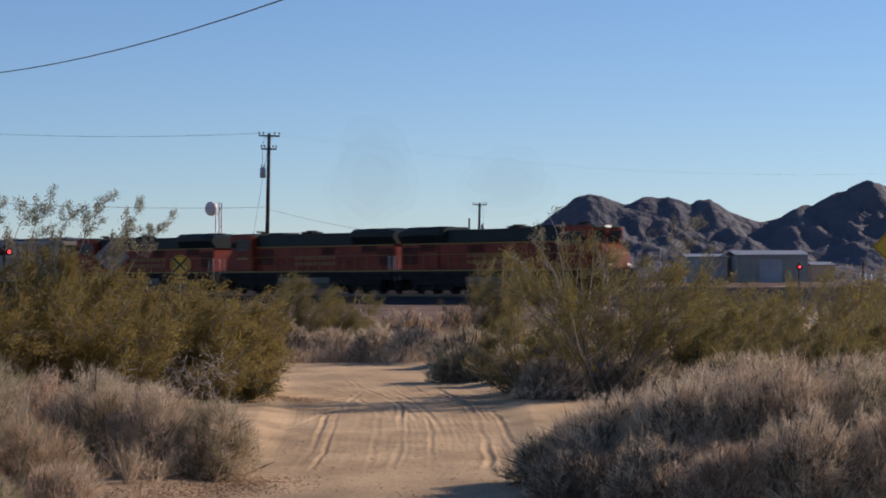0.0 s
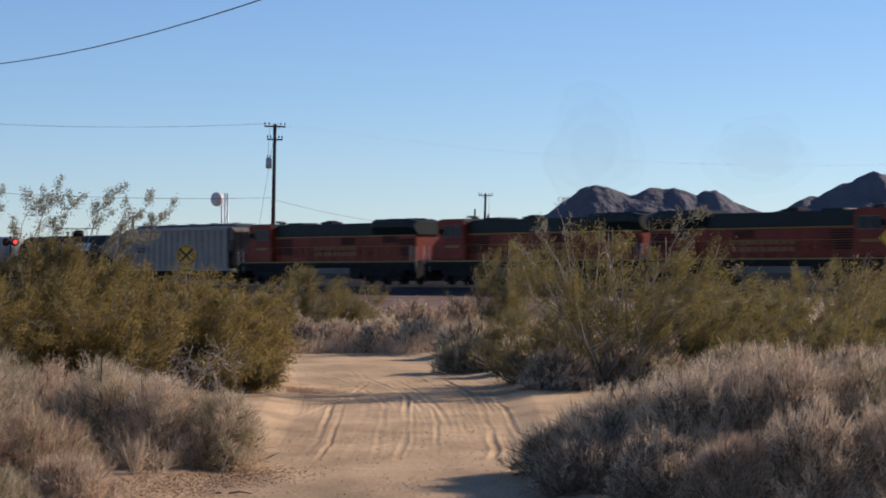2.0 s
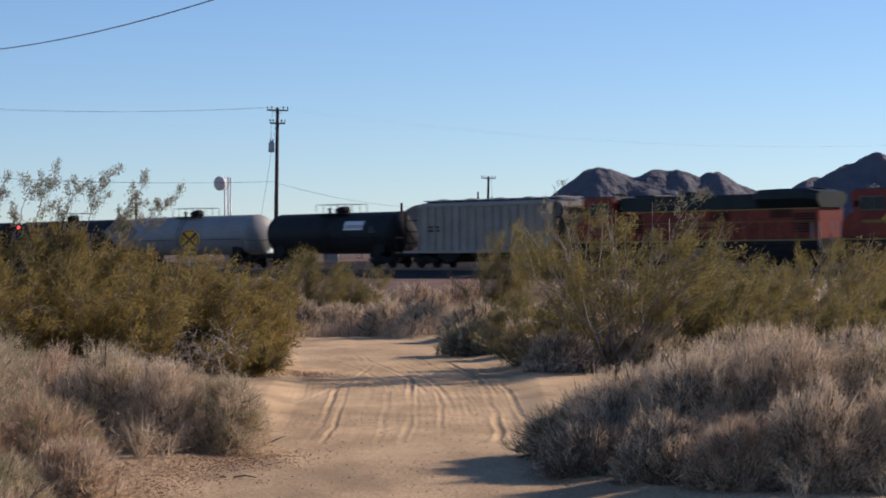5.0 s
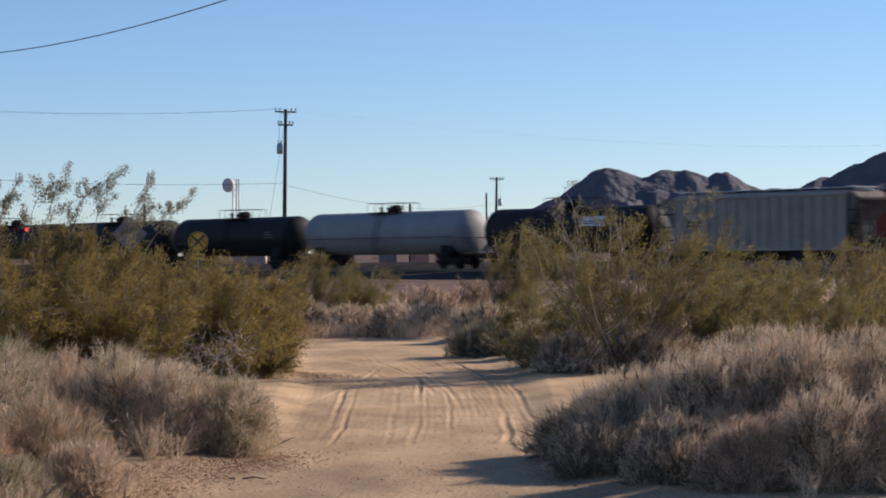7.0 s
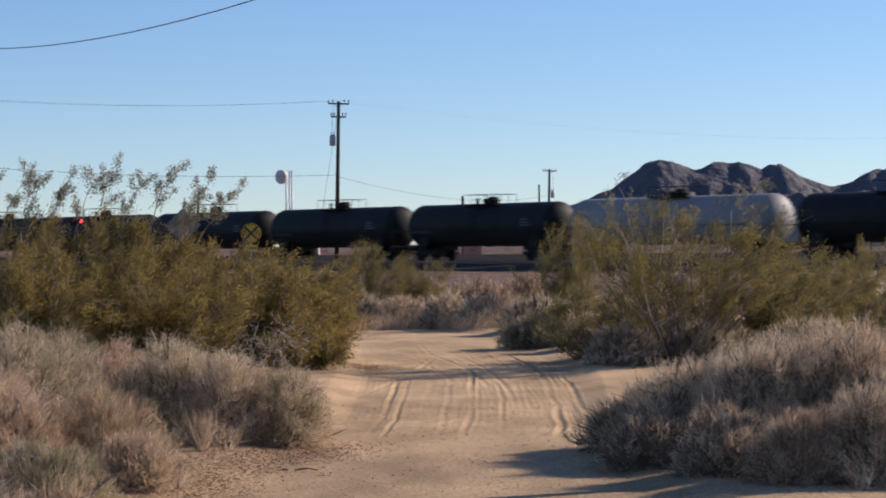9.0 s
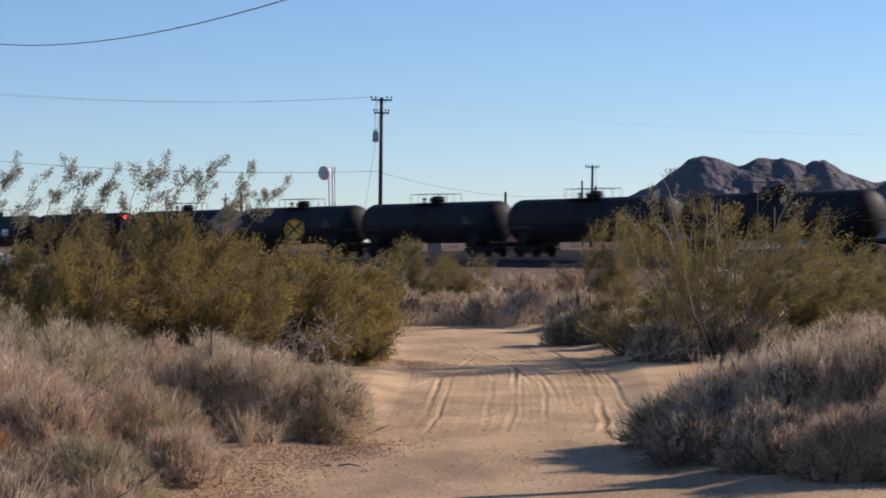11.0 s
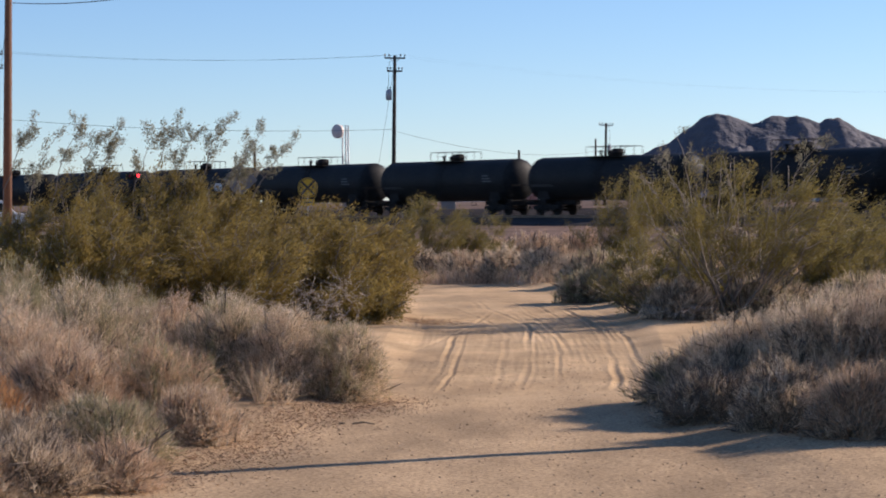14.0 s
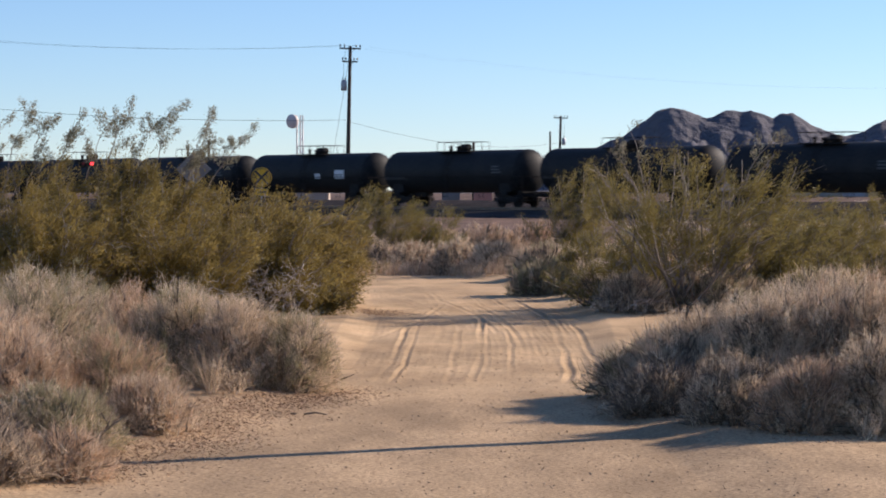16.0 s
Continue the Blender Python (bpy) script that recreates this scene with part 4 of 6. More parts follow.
def utility_pole(x, y, top, radius, lean, arms, label, wood, can=0, turn=0.0):
    """A round wooden pole; arms: (depth below the top, half length); can: side of its transformer."""
    z0 = float(ground_height(x, y))
    ob = empty("utility_pole", pose(x, y, z0, 0, lean, turn))
    tagged(ob, label, "utility pole", "utility poles")
    h = top - z0
    bm = bmesh.new()
    spun(bm, (0, 0, -0.3), (0, 0, 1), [(0, radius), (h * 0.5, radius * 0.85), (h + 0.28, radius * 0.68), (h + 0.3, radius * 0.5)], 14)
    part("pole", bm, wood, ob)
    for drop, half in arms:
        bm = bmesh.new()
        crossarm(bm, 0, h - drop, half)
        arm = part("crossarm", bm, wood, ob)
        for sgn in (-1, 1):
            bm = bmesh.new()
            rod(bm, (sgn * half * 0.55, -0.07, h - drop), (0, -0.07, h - drop - half * 0.45), 0.018, n=5)
            part("brace", bm, GALV, arm)
            for k in (0.95, 0.55):
                bm = bmesh.new()
                spun(bm, (sgn * half * k, 0, h - drop + 0.06), (0, 0, 1), [(0, 0.02), (0.1, 0.02), (0.1, 0.07), (0.16, 0.07), (0.17, 0.05), (0.22, 0.06), (0.26, 0.03)], 10)
                part("insulator", bm, INSUL, arm)
    if can:
        bm = bmesh.new()
        spun(bm, (can * (radius + 0.26), 0, h - 3.6), (0, 0, 1), [(0, 0.2), (0.05, 0.24), (0.75, 0.24), (0.8, 0.2), (0.88, 0.1)], 16)
        t = part("transformer", bm, GALV, ob)
        bm = bmesh.new()
        for dx in (-0.1, 0.1):
            spun(bm, (can * (radius + 0.26) + dx, 0, h - 2.75), (0, 0, 1), [(0, 0.03), (0.05, 0.05), (0.1, 0.03), (0.15, 0.05), (0.25, 0.02)], 8)
        part("bushing", bm, INSUL, t)
        bm = bmesh.new()
        rod(bm, (can * (radius + 0.3), 0, h - 2.5), (can * 0.5, 0, h - 1.5), 0.015, n=5)
        rod(bm, (can * 0.5, 0, h - 1.5), (can * 0.4, 0, h - 0.3), 0.012, n=5)
        part("drop_wire", bm, WIRE, ob)
    return ob


def wire(a, b, sag, radius, label):
    """A wire hanging between two points."""
    bm = bmesh.new()
    a, b = Vector(a), Vector(b)
    n = 28
    pts = [a.lerp(b, i / n) - Vector((0, 0, 4 * sag * (i / n) * (1 - i / n))) for i in range(n + 1)]
    rings = []
    q = (b - a).to_track_quat("Z", "Y")
    for p in pts:
        rings.append([bm.verts.new(p + q @ Vector((radius * math.cos(k * math.tau / 5), radius * math.sin(k * math.tau / 5), 0))) for k in range(5)])
    for u, v in zip(rings, rings[1:]):
        for k in range(5):
            bm.faces.new((u[k], u[(k + 1) % 5], v[(k + 1) % 5], v[k]))
    bm.faces.new(rings[0])
    bm.faces.new(rings[-1])
    bmesh.ops.recalc_face_normals(bm, faces=bm.faces)
    return tagged(part("overhead_wire", bm, WIRE), label, "wire", "overhead wires")


DARK_POLE = "tall dark weathered wooden utility pole with crossarms"
utility_pole(-7.75, 187, 13.45, 0.19, 1.2, [(0.2, 0.85), (1.25, 0.62)], DARK_POLE + " and a transformer", POLE, -1, 8)
utility_pole(14.45, 290, 11.25, 0.2, 1.6, [(0.25, 0.9)], "dark wooden utility pole with one crossarm and a transformer", POLE, 1, 8)
utility_pole(-41.0, 190, 14.35, 0.19, 1.0, [(0.2, 0.85), (1.35, 0.9)], DARK_POLE, POLE, 0, 8)
utility_pole(-12.55, 60, 8.4, 0.13, 1.1, [], "smooth brown wooden utility pole beside the bushes", POLE_NEAR)
utility_pole(10.0, 8.0, 8.1, 0.13, 0, [], "brown wooden service pole beside the track", POLE_NEAR)
wire((-12.3, 60, 6.88), (10, 8, 7.78), 1.61, 0.011, "black service wire sagging overhead")
wire((-12.45, 60, 6.65), (-40.3, 190, 12.95), 0.8, 0.011, "black service wire sagging overhead")
for dx, dz in ((-0.75, 0.2), (0.75, 0.2)):
    wire((-7.6 + dx, 187, 13.3 + dz), (-41 + dx, 190, 14.2 + dz), 0.6, 0.007, "thin dark wire strung between poles")
    wire((-7.6 + dx, 187, 13.3 + dz), (70 + dx, 230, 13.0 + dz), 2.2, 0.002, "thin dark wire strung between poles")
    wire((-41 + dx, 190, 14.2 + dz), (-130 + dx, 198, 14.5 + dz), 1.8, 0.007, "thin dark wire strung between poles")
wire((-7.7, 187, 7.5), (-41, 190, 8.9), 0.5, 0.014, "thin dark telephone wire strung between poles")
wire((-7.7, 187, 7.4), (14.3, 290, 7.9), 1.2, 0.014, "thin dark telephone wire strung between poles")
wire((-41, 190, 8.9), (-130, 198, 9.4), 1.5, 0.014, "thin dark telephone wire strung between poles")
wire((-7.65, 187, 11.9), (-9.6, 187, 0.5), 0.1, 0.012, "thin steel guy wire from a pole to the ground")


def post(x, y, top, radius, label):
    z0 = float(ground_height(x, y))
    bm = bmesh.new()
    spun(bm, (x, y, z0 - 0.2), (0, 0, 1), [(0, radius), (top - z0 + 0.15, radius * 0.85), (top - z0 + 0.2, radius * 0.6)], 10)
    return tagged(part("post", bm, POLE), label, "post", "posts beyond the railway")


post(13.4, 290, 9.3, 0.13, "slim dark wooden post beyond the railway")
post(3.05, 232, 6.7, 0.14, "short dark wooden post beyond the railway")
post(-20.2, 200, 6.2, 0.13, "short dark wooden post beyond the railway")

post(6.20, 17.80, 4.15, 0.085, "slim dark wooden post beside the sand track")


def dish_mast(x, y):
    z0 = float(ground_height(x, y))
    ob = empty("dish_mast", pose(x, y, z0))
    tagged(ob, "slim steel lattice mast with a round drum antenna", "antenna mast")
    h = 9.35 - z0
    for dx, dy in ((-0.28, 0), (0.05, 0.25), (0.3, 0.0)):
        bm = bmesh.new()
        rod(bm, (dx, dy, 0), (dx, dy, h - abs(dx) * 0.2), 0.085, 0.07, n=8)
        part("mast_leg", bm, GALV, ob)
    legs = ((-0.28, 0), (0.05, 0.25), (0.3, 0.0))
    for k in range(14):
        z = 0.3 + k * (h - 0.6) / 14
        a, b = legs[k % 3], legs[(k + 1) % 3]
        bm = bmesh.new()
        rod(bm, (*a, z), (*b, z + (h - 0.6) / 14), 0.02, n=5)
        part("lattice_bar", bm, GALV, ob)
    bm = bmesh.new()
    spun(bm, (-0.45, -0.2, h - 0.65), (-0.62, -0.78, -0.02), [(0, 0.12), (0.1, 0.45), (0.2, 0.67), (0.55, 0.7), (0.58, 0.67), (0.61, 0.05)], 28)
    drum = part("drum_antenna", bm, DISH, ob, "faded pinkish round drum antenna")
    bm = bmesh.new()
    rod(bm, (-0.5, -0.2, h - 0.65), (-0.2, 0, h - 0.65), 0.07, n=8)
    part("bracket", bm, GALV, ob)
    return ob


dish_mast(-14.2, 230)


def disc_sign(x, y, z, radius):
    """A round yellow railway crossing warning sign with a black X and an R on each side."""
    z0 = float(ground_height(x, y))
    ob = empty("railway_warning_sign", pose(x, y, z0, 0, 0, 6))
    tagged(ob, "round yellow railway crossing warning sign with black X", "road sign")
    bm = bmesh.new()
    block(bm, -0.035, 0.035, 0.0, 0.06, -0.3, z - z0 + radius * 0.7, 0.005)
    part("sign_post", bm, GALV, ob)
    bm = bmesh.new()
    spun(bm, (0, -0.012, z - z0), (0, -1, 0), [(0, radius), (0.008, radius), (0.01, radius - 0.01)], 40)
    face = part("sign_face", bm, YELLOW, ob)
    bm = bmesh.new()
    for s in (-1, 1):
        m = Matrix.Translation((0, -0.026, z - z0)) @ Matrix.Rotation(radians(45 * s), 4, "Y")
        r = bmesh.ops.create_cube(bm, size=1.0)
        for v in r["verts"]:
            v.co = m @ Vector((v.co.x * radius * 1.9, v.co.y * (0.006 + 0.002 * s), v.co.z * radius * 0.22))
    part("cross_mark", bm, SIGN_BLACK, face)
    bm = bmesh.new()
    ro = [radius - 0.03, radius - 0.065]
    ring = [[bm.verts.new((r * math.cos(k * math.tau / 40), -0.025, z - z0 + r * math.sin(k * math.tau / 40))) for k in range(40)] for r in ro]
    for k in range(40):
        bm.faces.new((ring[0][k], ring[0][(k + 1) % 40], ring[1][(k + 1) % 40], ring[1][k]))
    part("border", bm, SIGN_BLACK, face)
    for dx in (-0.27, 0.27):
        cu = bpy.data.curves.new("letter_r", "FONT")
        cu.body, cu.size, cu.align_x, cu.align_y, cu.extrude = "R", 0.34, "CENTER", "CENTER", 0.003
        cu.materials.append(SIGN_BLACK)
        t = new("letter", cu)
        t.parent = face
        t.matrix_basis = pose(dx, -0.028, z - z0, 90, 0, 0)
    bm = bmesh.new()
    block(bm, -0.3, 0.3, -0.02, -0.01, z - z0 - radius - 0.36, z - z0 - radius - 0.06, 0.004)
    plate = part("plaque", bm, YELLOW, ob)
    bm = bmesh.new()
    block(bm, -0.2, 0.2, -0.025, -0.021, z - z0 - radius - 0.24, z - z0 - radius - 0.17)
    part("bar", bm, SIGN_BLACK, plate)
    return ob


disc_sign(-8.14, 104, 2.30, 0.45)


def diamond_sign(x, y, z, half, material, label, back, turn):
    z0 = float(ground_height(x, y))
    ob = empty("diamond_sign", pose(x, y, z0, 0, 0, turn))
    tagged(ob, label, "road sign", "diamond road signs")
    dz = z - z0
    bm = bmesh.new()
    block(bm, -0.035, 0.035, -0.05 if back else 0.0, 0.0 if back else 0.05, -0.3, dz + half * 0.8, 0.004)
    part("sign_post", bm, GALV, ob)
    bm = bmesh.new()
    y0 = 0.004 if back else -0.016
    solid(bm, [(0, dz - half), (half, dz), (0, dz + half), (-half, dz)], y0, y0 + 0.012, 0.002)
    face = part("sign_face", bm, material, ob)
    if not back:
        bm = bmesh.new()
        o, i = half - 0.05, half - 0.085
        ring = [[bm.verts.new((sx * r, -0.021, dz + sz * r)) for sx, sz in ((0, -1), (1, 0), (0, 1), (-1, 0))] for r in (o, i)]
        for k in range(4):
            bm.faces.new((ring[0][k], ring[0][(k + 1) % 4], ring[1][(k + 1) % 4], ring[1][k]))
        part("border", bm, SIGN_BLACK, face)
    else:
        bm = bmesh.new()
        for zz in (-0.25, 0.25):
            spun(bm, (0, -0.05, dz + zz), (0, -1, 0), [(0, 0.03), (0.02, 0.03)], 8)
        part("bolt", bm, GALV, face)
    return ob


diamond_sign(-8.5, 79, 2.42, 0.60, SIGN_BACK, "bare grey aluminium back of a diamond road sign", True, 4)
diamond_sign(18.5, 81, 2.71, 0.55, YELLOW, "plain yellow diamond road warning sign on a post", False, -8)


def crossing_signal(x, y, z, label, lamps=(-0.28, 0.28)):
    z0 = float(ground_height(x, y))
    ob = empty("crossing_signal", pose(x, y, z0, 0, 0, 8))
    tagged(ob, label, "crossing signal", "crossing signals")
    bm = bmesh.new()
    spun(bm, (0, 0, -0.2), (0, 0, 1), [(0, 0.1), (0.6, 0.1), (0.6, 0.065), (z - z0 + 0.6, 0.065)], 12)
    part("mast", bm, UNDER, ob)
    bm = bmesh.new()
    block(bm, -0.35, 0.35, -0.12, -0.05, z - z0 - 0.04, z - z0 + 0.04, 0.01)
    part("lamp_arm", bm, UNDER, ob)
    for dx in lamps:
        bm = bmesh.new()
        spun(bm, (dx, -0.1, z - z0), (0, -1, 0), [(0, 0.26), (0.03, 0.26), (0.03, 0.16), (0.06, 0.16)], 24)
        tgt = part("lamp_backing", bm, UNDER, ob)
        bm = bmesh.new()
        spun(bm, (dx, -0.155, z - z0), (0, -1, 0), [(0, 0.11), (0.03, 0.10), (0.05, 0.05)], 18)
        lit = dx >= 0
        part("lamp_lens", bm, RED_LAMP if lit else RED_GLASS, tgt, "glowing red lens" if lit else "dark unlit red lens")
    return ob


crossing_signal(-23.0, 150, 3.5, "railway crossing flasher with one of two red lamps lit")


def shed(x0, x1, y, depth, z0, eaves, wall_mat, roof_mat, label, name="shed", ridge=0.8, doors=()):
    ob = empty(name, pose(x0, y, z0))
    tagged(ob, label, "building", "low buildings beyond the railway")
    w = x1 - x0
    bm = bmesh.new()
    block(bm, 0, w, 0, depth, -0.6, eaves)
    wall = part("wall", bm, wall_mat, ob)
    bm = bmesh.new()
    a = [(-0.2, eaves + 0.004), (depth / 2, eaves + ridge), (depth + 0.2, eaves + 0.004), (depth + 0.2, eaves + 0.12), (depth / 2, eaves + ridge + 0.12), (-0.2, eaves + 0.12)]
    lo = [bm.verts.new((-0.2, yy, zz)) for yy, zz in a]
    hi = [bm.verts.new((w + 0.2, yy, zz)) for yy, zz in a]
    for k in range(6):
        bm.faces.new((lo[k], lo[(k + 1) % 6], hi[(k + 1) % 6], hi[k]))
    bm.faces.new(lo)
    bm.faces.new(hi)
    bmesh.ops.recalc_face_normals(bm, faces=bm.faces)
    part("roof", bm, roof_mat, ob)
    for d0, d1, h in doors:
        bm = bmesh.new()
        block(bm, d0, d1, -0.06, -0.003, 0, h, 0.01)
        part("door", bm, roof_mat, wall)
    if w > 6:
        for k in range(int(w / 1.2)):
            bm = bmesh.new()
            block(bm, 0.3 + k * 1.2, 0.36 + k * 1.2, -0.035, -0.003, 0, eaves - 0.02)
            part("cladding_rib", bm, wall_mat, wall)
    return ob


shed(49.0, 58.4, 302, 10, 1.15, 3.5, SHED, SHED_ROOF, "long low pale metal warehouse beyond the railway", "warehouse", 0.6, ((3.0, 6.0, 3.0),))
shed(43.0, 48.4, 306, 8, 1.15, 3.3, SHED_ROOF, SHED_ROOF, "low grey metal shed beside a warehouse", "shed", 0.4)
shed(60.5, 63.5, 310, 6, 1.15, 2.2, TAN_STUCCO, SHED_ROOF, "small tan shed beyond the railway", "shed", 0.4)
shed(2.75, 4.35, 206, 2.2, 0.1, 2.3, PINK, SHED_ROOF, "small pink stucco equipment hut beyond the railway", "equipment_hut", 0.25)
shed(-0.1, 1.5, 208, 2.2, 0.1, 2.2, SHED, SHED_ROOF, "small grey equipment hut beyond the railway", "equipment_hut", 0.25)
shed(-4.3, -3.0, 207, 2.0, 0.1, 2.2, SHED, SHED_ROOF, "small white equipment hut beyond the railway", "equipment_hut", 0.25)
shed(-13.5, -10.6, 215, 3.0, 0.15, 2.5, TAN_STUCCO, SHED_ROOF, "small tan hut beyond the railway", "equipment_hut", 0.3)


def parked_car(x, y):
    z0 = float(ground_height(x, y))
    ob = empty("parked_car", pose(x, y, z0, 0, 0, 12))
    tagged(ob, "tall white parked car beyond the bushes", "car")
    bm = bmesh.new()
    solid(bm, [(-2.2, 0.4), (-2.25, 0.85), (-2.15, 1.2), (-1.95, 1.85), (-1.7, 1.95), (0.5, 1.97), (0.8, 1.9), (1.35, 1.25), (2.15, 1.1), (2.25, 0.6), (2.2, 0.4)], -0.85, 0.85, 0.06)
    body = part("body", bm, LETTER, ob)
    for s in (-1, 1):
        bm = bmesh.new()
        solid(bm, [(-1.9, 1.25), (-1.75, 1.78), (0.55, 1.8), (1.0, 1.27)], s * 0.86 - 0.01, s * 0.86 + 0.01)
        part("side_glass", bm, GLASS, body)
        for xx in (-1.4, 1.4):
            bm = bmesh.new()
            spun(bm, (xx, s * 0.68, 0.32), (0, s, 0), [(0, 0.31), (0.02, 0.32), (0.2, 0.32), (0.22, 0.29)], 20)
            part("wheel", bm, UNDER, ob)
    return ob


parked_car(-29.3, 136)


def marker_post(x, y, h):
    z0 = float(ground_height(x, y))
    ob = empty("marker_post", pose(x, y, z0))
    tagged(ob, "short white-topped marker post by the railway", "post", "white marker posts")
    bm = bmesh.new()
    block(bm, -0.05, 0.05, -0.05, 0.05, -0.2, h * 0.7, 0.01)
    stake = part("stake", bm, POLE, ob)
    bm = bmesh.new()
    block(bm, -0.09, 0.09, -0.06, 0.06, h * 0.7, h, 0.015)
    part("cap", bm, LETTER, ob, "white painted cap")
    return ob


for k in range(6):
    marker_post(40.6 + 0.62 * k, 200 + 0.5 * k, 1.2 + 0.08 * (k % 3))
post(26.1, 120, 2.5, 0.05, "thin dark post beside the railway")
crossing_signal(37.9, 200, 2.6, "railway signal with one glowing red lamp", (0.0,))


def white_drum(x, y, h):
    """A ribbed upright drum with a rim at its top."""
    bm = bmesh.new()
    z0 = float(ground_height(x, y)) - 0.02
    spun(bm, (x, y, z0), (0, 0, 1), [(0, 0.3), (h * 0.32, 0.3), (h * 0.34, 0.32), (h * 0.36, 0.3), (h * 0.64, 0.3), (h * 0.66, 0.32), (h * 0.68, 0.3), (h * 0.97, 0.3), (h, 0.32), (h, 0.28), (h - 0.03, 0.27), (h - 0.03, 0.02)], 16)
    return tagged(part("drum", bm, LETTER), "white upright drum on bare ground beyond the railway", "drum", "drums beyond the railway")


for x, h in ((62.6, 0.9), (63.9, 1.2), (64.7, 1.2), (65.6, 1.3), (66.4, 1.0), (67.3, 1.2)):
    white_drum(x, 297.0 + 0.6 * math.sin(x * 5), h)

# ---- plants ----


def mesh_of(name, groups, parent=None, label=""):
    """One mesh out of groups of (vertices, triangles, material)."""
    vs, fs, idx, n = [], [], [], 0
    for k, (v, f, _) in enumerate(groups):
        vs.append(v)
        fs.append(np.asarray(f) + n)
        idx.append(np.full(len(f), k))
        n += len(v)
    ob = arrays(name, np.concatenate(vs), np.concatenate(fs), groups[0][2])
    for _, _, m in groups[1:]:
        ob.data.materials.append(m)
    if len(groups) > 1:
        ob.data.polygons.foreach_set("material_index", np.concatenate(idx).astype(np.int32))
    if parent:
        ob.parent = parent
    if label:
        ob["label"] = label
    return ob


def unit(v):
    return v / np.maximum(np.linalg.norm(v, axis=1, keepdims=True), 1e-6)


def ribbons(root, way, length, width, bend, r):
    """Thin bent stalks, five vertices and three triangles each."""
    n = len(root)
    side = unit(np.cross(way, r.normal(size=(n, 3)))) * width[:, None]
    mid = root + way * (length * 0.55)[:, None] + bend * (length * 0.12)[:, None]
    tip = root + way * length[:, None] + bend * (length * 0.45)[:, None]
    v = np.stack([root - side, root + side, mid - side * 0.8, mid + side * 0.8, tip], 1).reshape(-1, 3)
    f = (np.arange(n)[:, None, None] * 5 + np.array([(0, 1, 2), (1, 3, 2), (2, 3, 4)])).reshape(-1, 3)
    return v, f


def needles(root, way, length, width, r):
    """Fine straight twigs, one slim triangle each."""
    n = len(root)
    side = unit(np.cross(way, r.normal(size=(n, 3)))) * width[:, None]
    v = np.stack([root - side, root + side, root + way * length[:, None]], 1).reshape(-1, 3)
    return v, np.arange(3 * n).reshape(-1, 3)


def leaves(at, size, r, up=0.3, slim=0.26, aim=None):
    """Small pointed leaves round points."""
    n = len(at)
    a = unit(r.normal(size=(n, 3)) * (0.8 if aim is None else 0.5) + np.array([0.35, 0, up]) + (0 if aim is None else aim))
    b = unit(np.cross(a, r.normal(size=(n, 3)))) * slim
    s = (size * r.uniform(0.6, 1.4, n))[:, None]
    v = np.stack([at - b * 0.5 * s, at + b * 0.5 * s, at + a * s], 1).reshape(-1, 3)
    f = np.arange(3 * n).reshape(-1, 3)
    return v, f


def tubes(paths, radii, sides=4):
    """Tapered stems: paths of shape (n, k, 3), radii (n, k)."""
    n, k, _ = paths.shape
    way = unit((paths[:, -1] - paths[:, 0]))
    a = unit(np.cross(way, np.array([0.3, 0.9, 0.1])))
    b = np.cross(way, a)
    ang = np.arange(sides) * math.tau / sides
    ring = a[:, None, None] * np.cos(ang)[None, None, :, None] + b[:, None, None] * np.sin(ang)[None, None, :, None]
    v = (paths[:, :, None] + ring * radii[:, :, None, None]).reshape(-1, 3)
    f = []
    for i in range(k - 1):
        for j in range(sides):
            p, q = i * sides + j, i * sides + (j + 1) % sides
            f += [(p, q, q + sides), (p, q + sides, p + sides)]
    return v, (np.arange(n)[:, None, None] * k * sides + np.array(f)).reshape(-1, 3)


def dome_points(n, rx, ry, h, r, seed):
    """Directions and points over a lumpy dome."""
    th = r.uniform(0, math.tau, n)
    up = r.uniform(0.0, 1.0, n) ** 0.8
    flat = np.sqrt(1 - up ** 2)
    d = np.stack([np.cos(th) * flat, np.sin(th) * flat, up], 1)
    lump = 1 + 0.30 * fbm(d[:, 0] * 2 + seed, d[:, 1] * 2 + d[:, 2] * 1.3, 0.5, 3, seed) + 0.05 * r.normal(0, 1, n) * (r.uniform(0, 1, n) < 0.3)
    return d, d * np.array([rx, ry, h]) * lump[:, None]


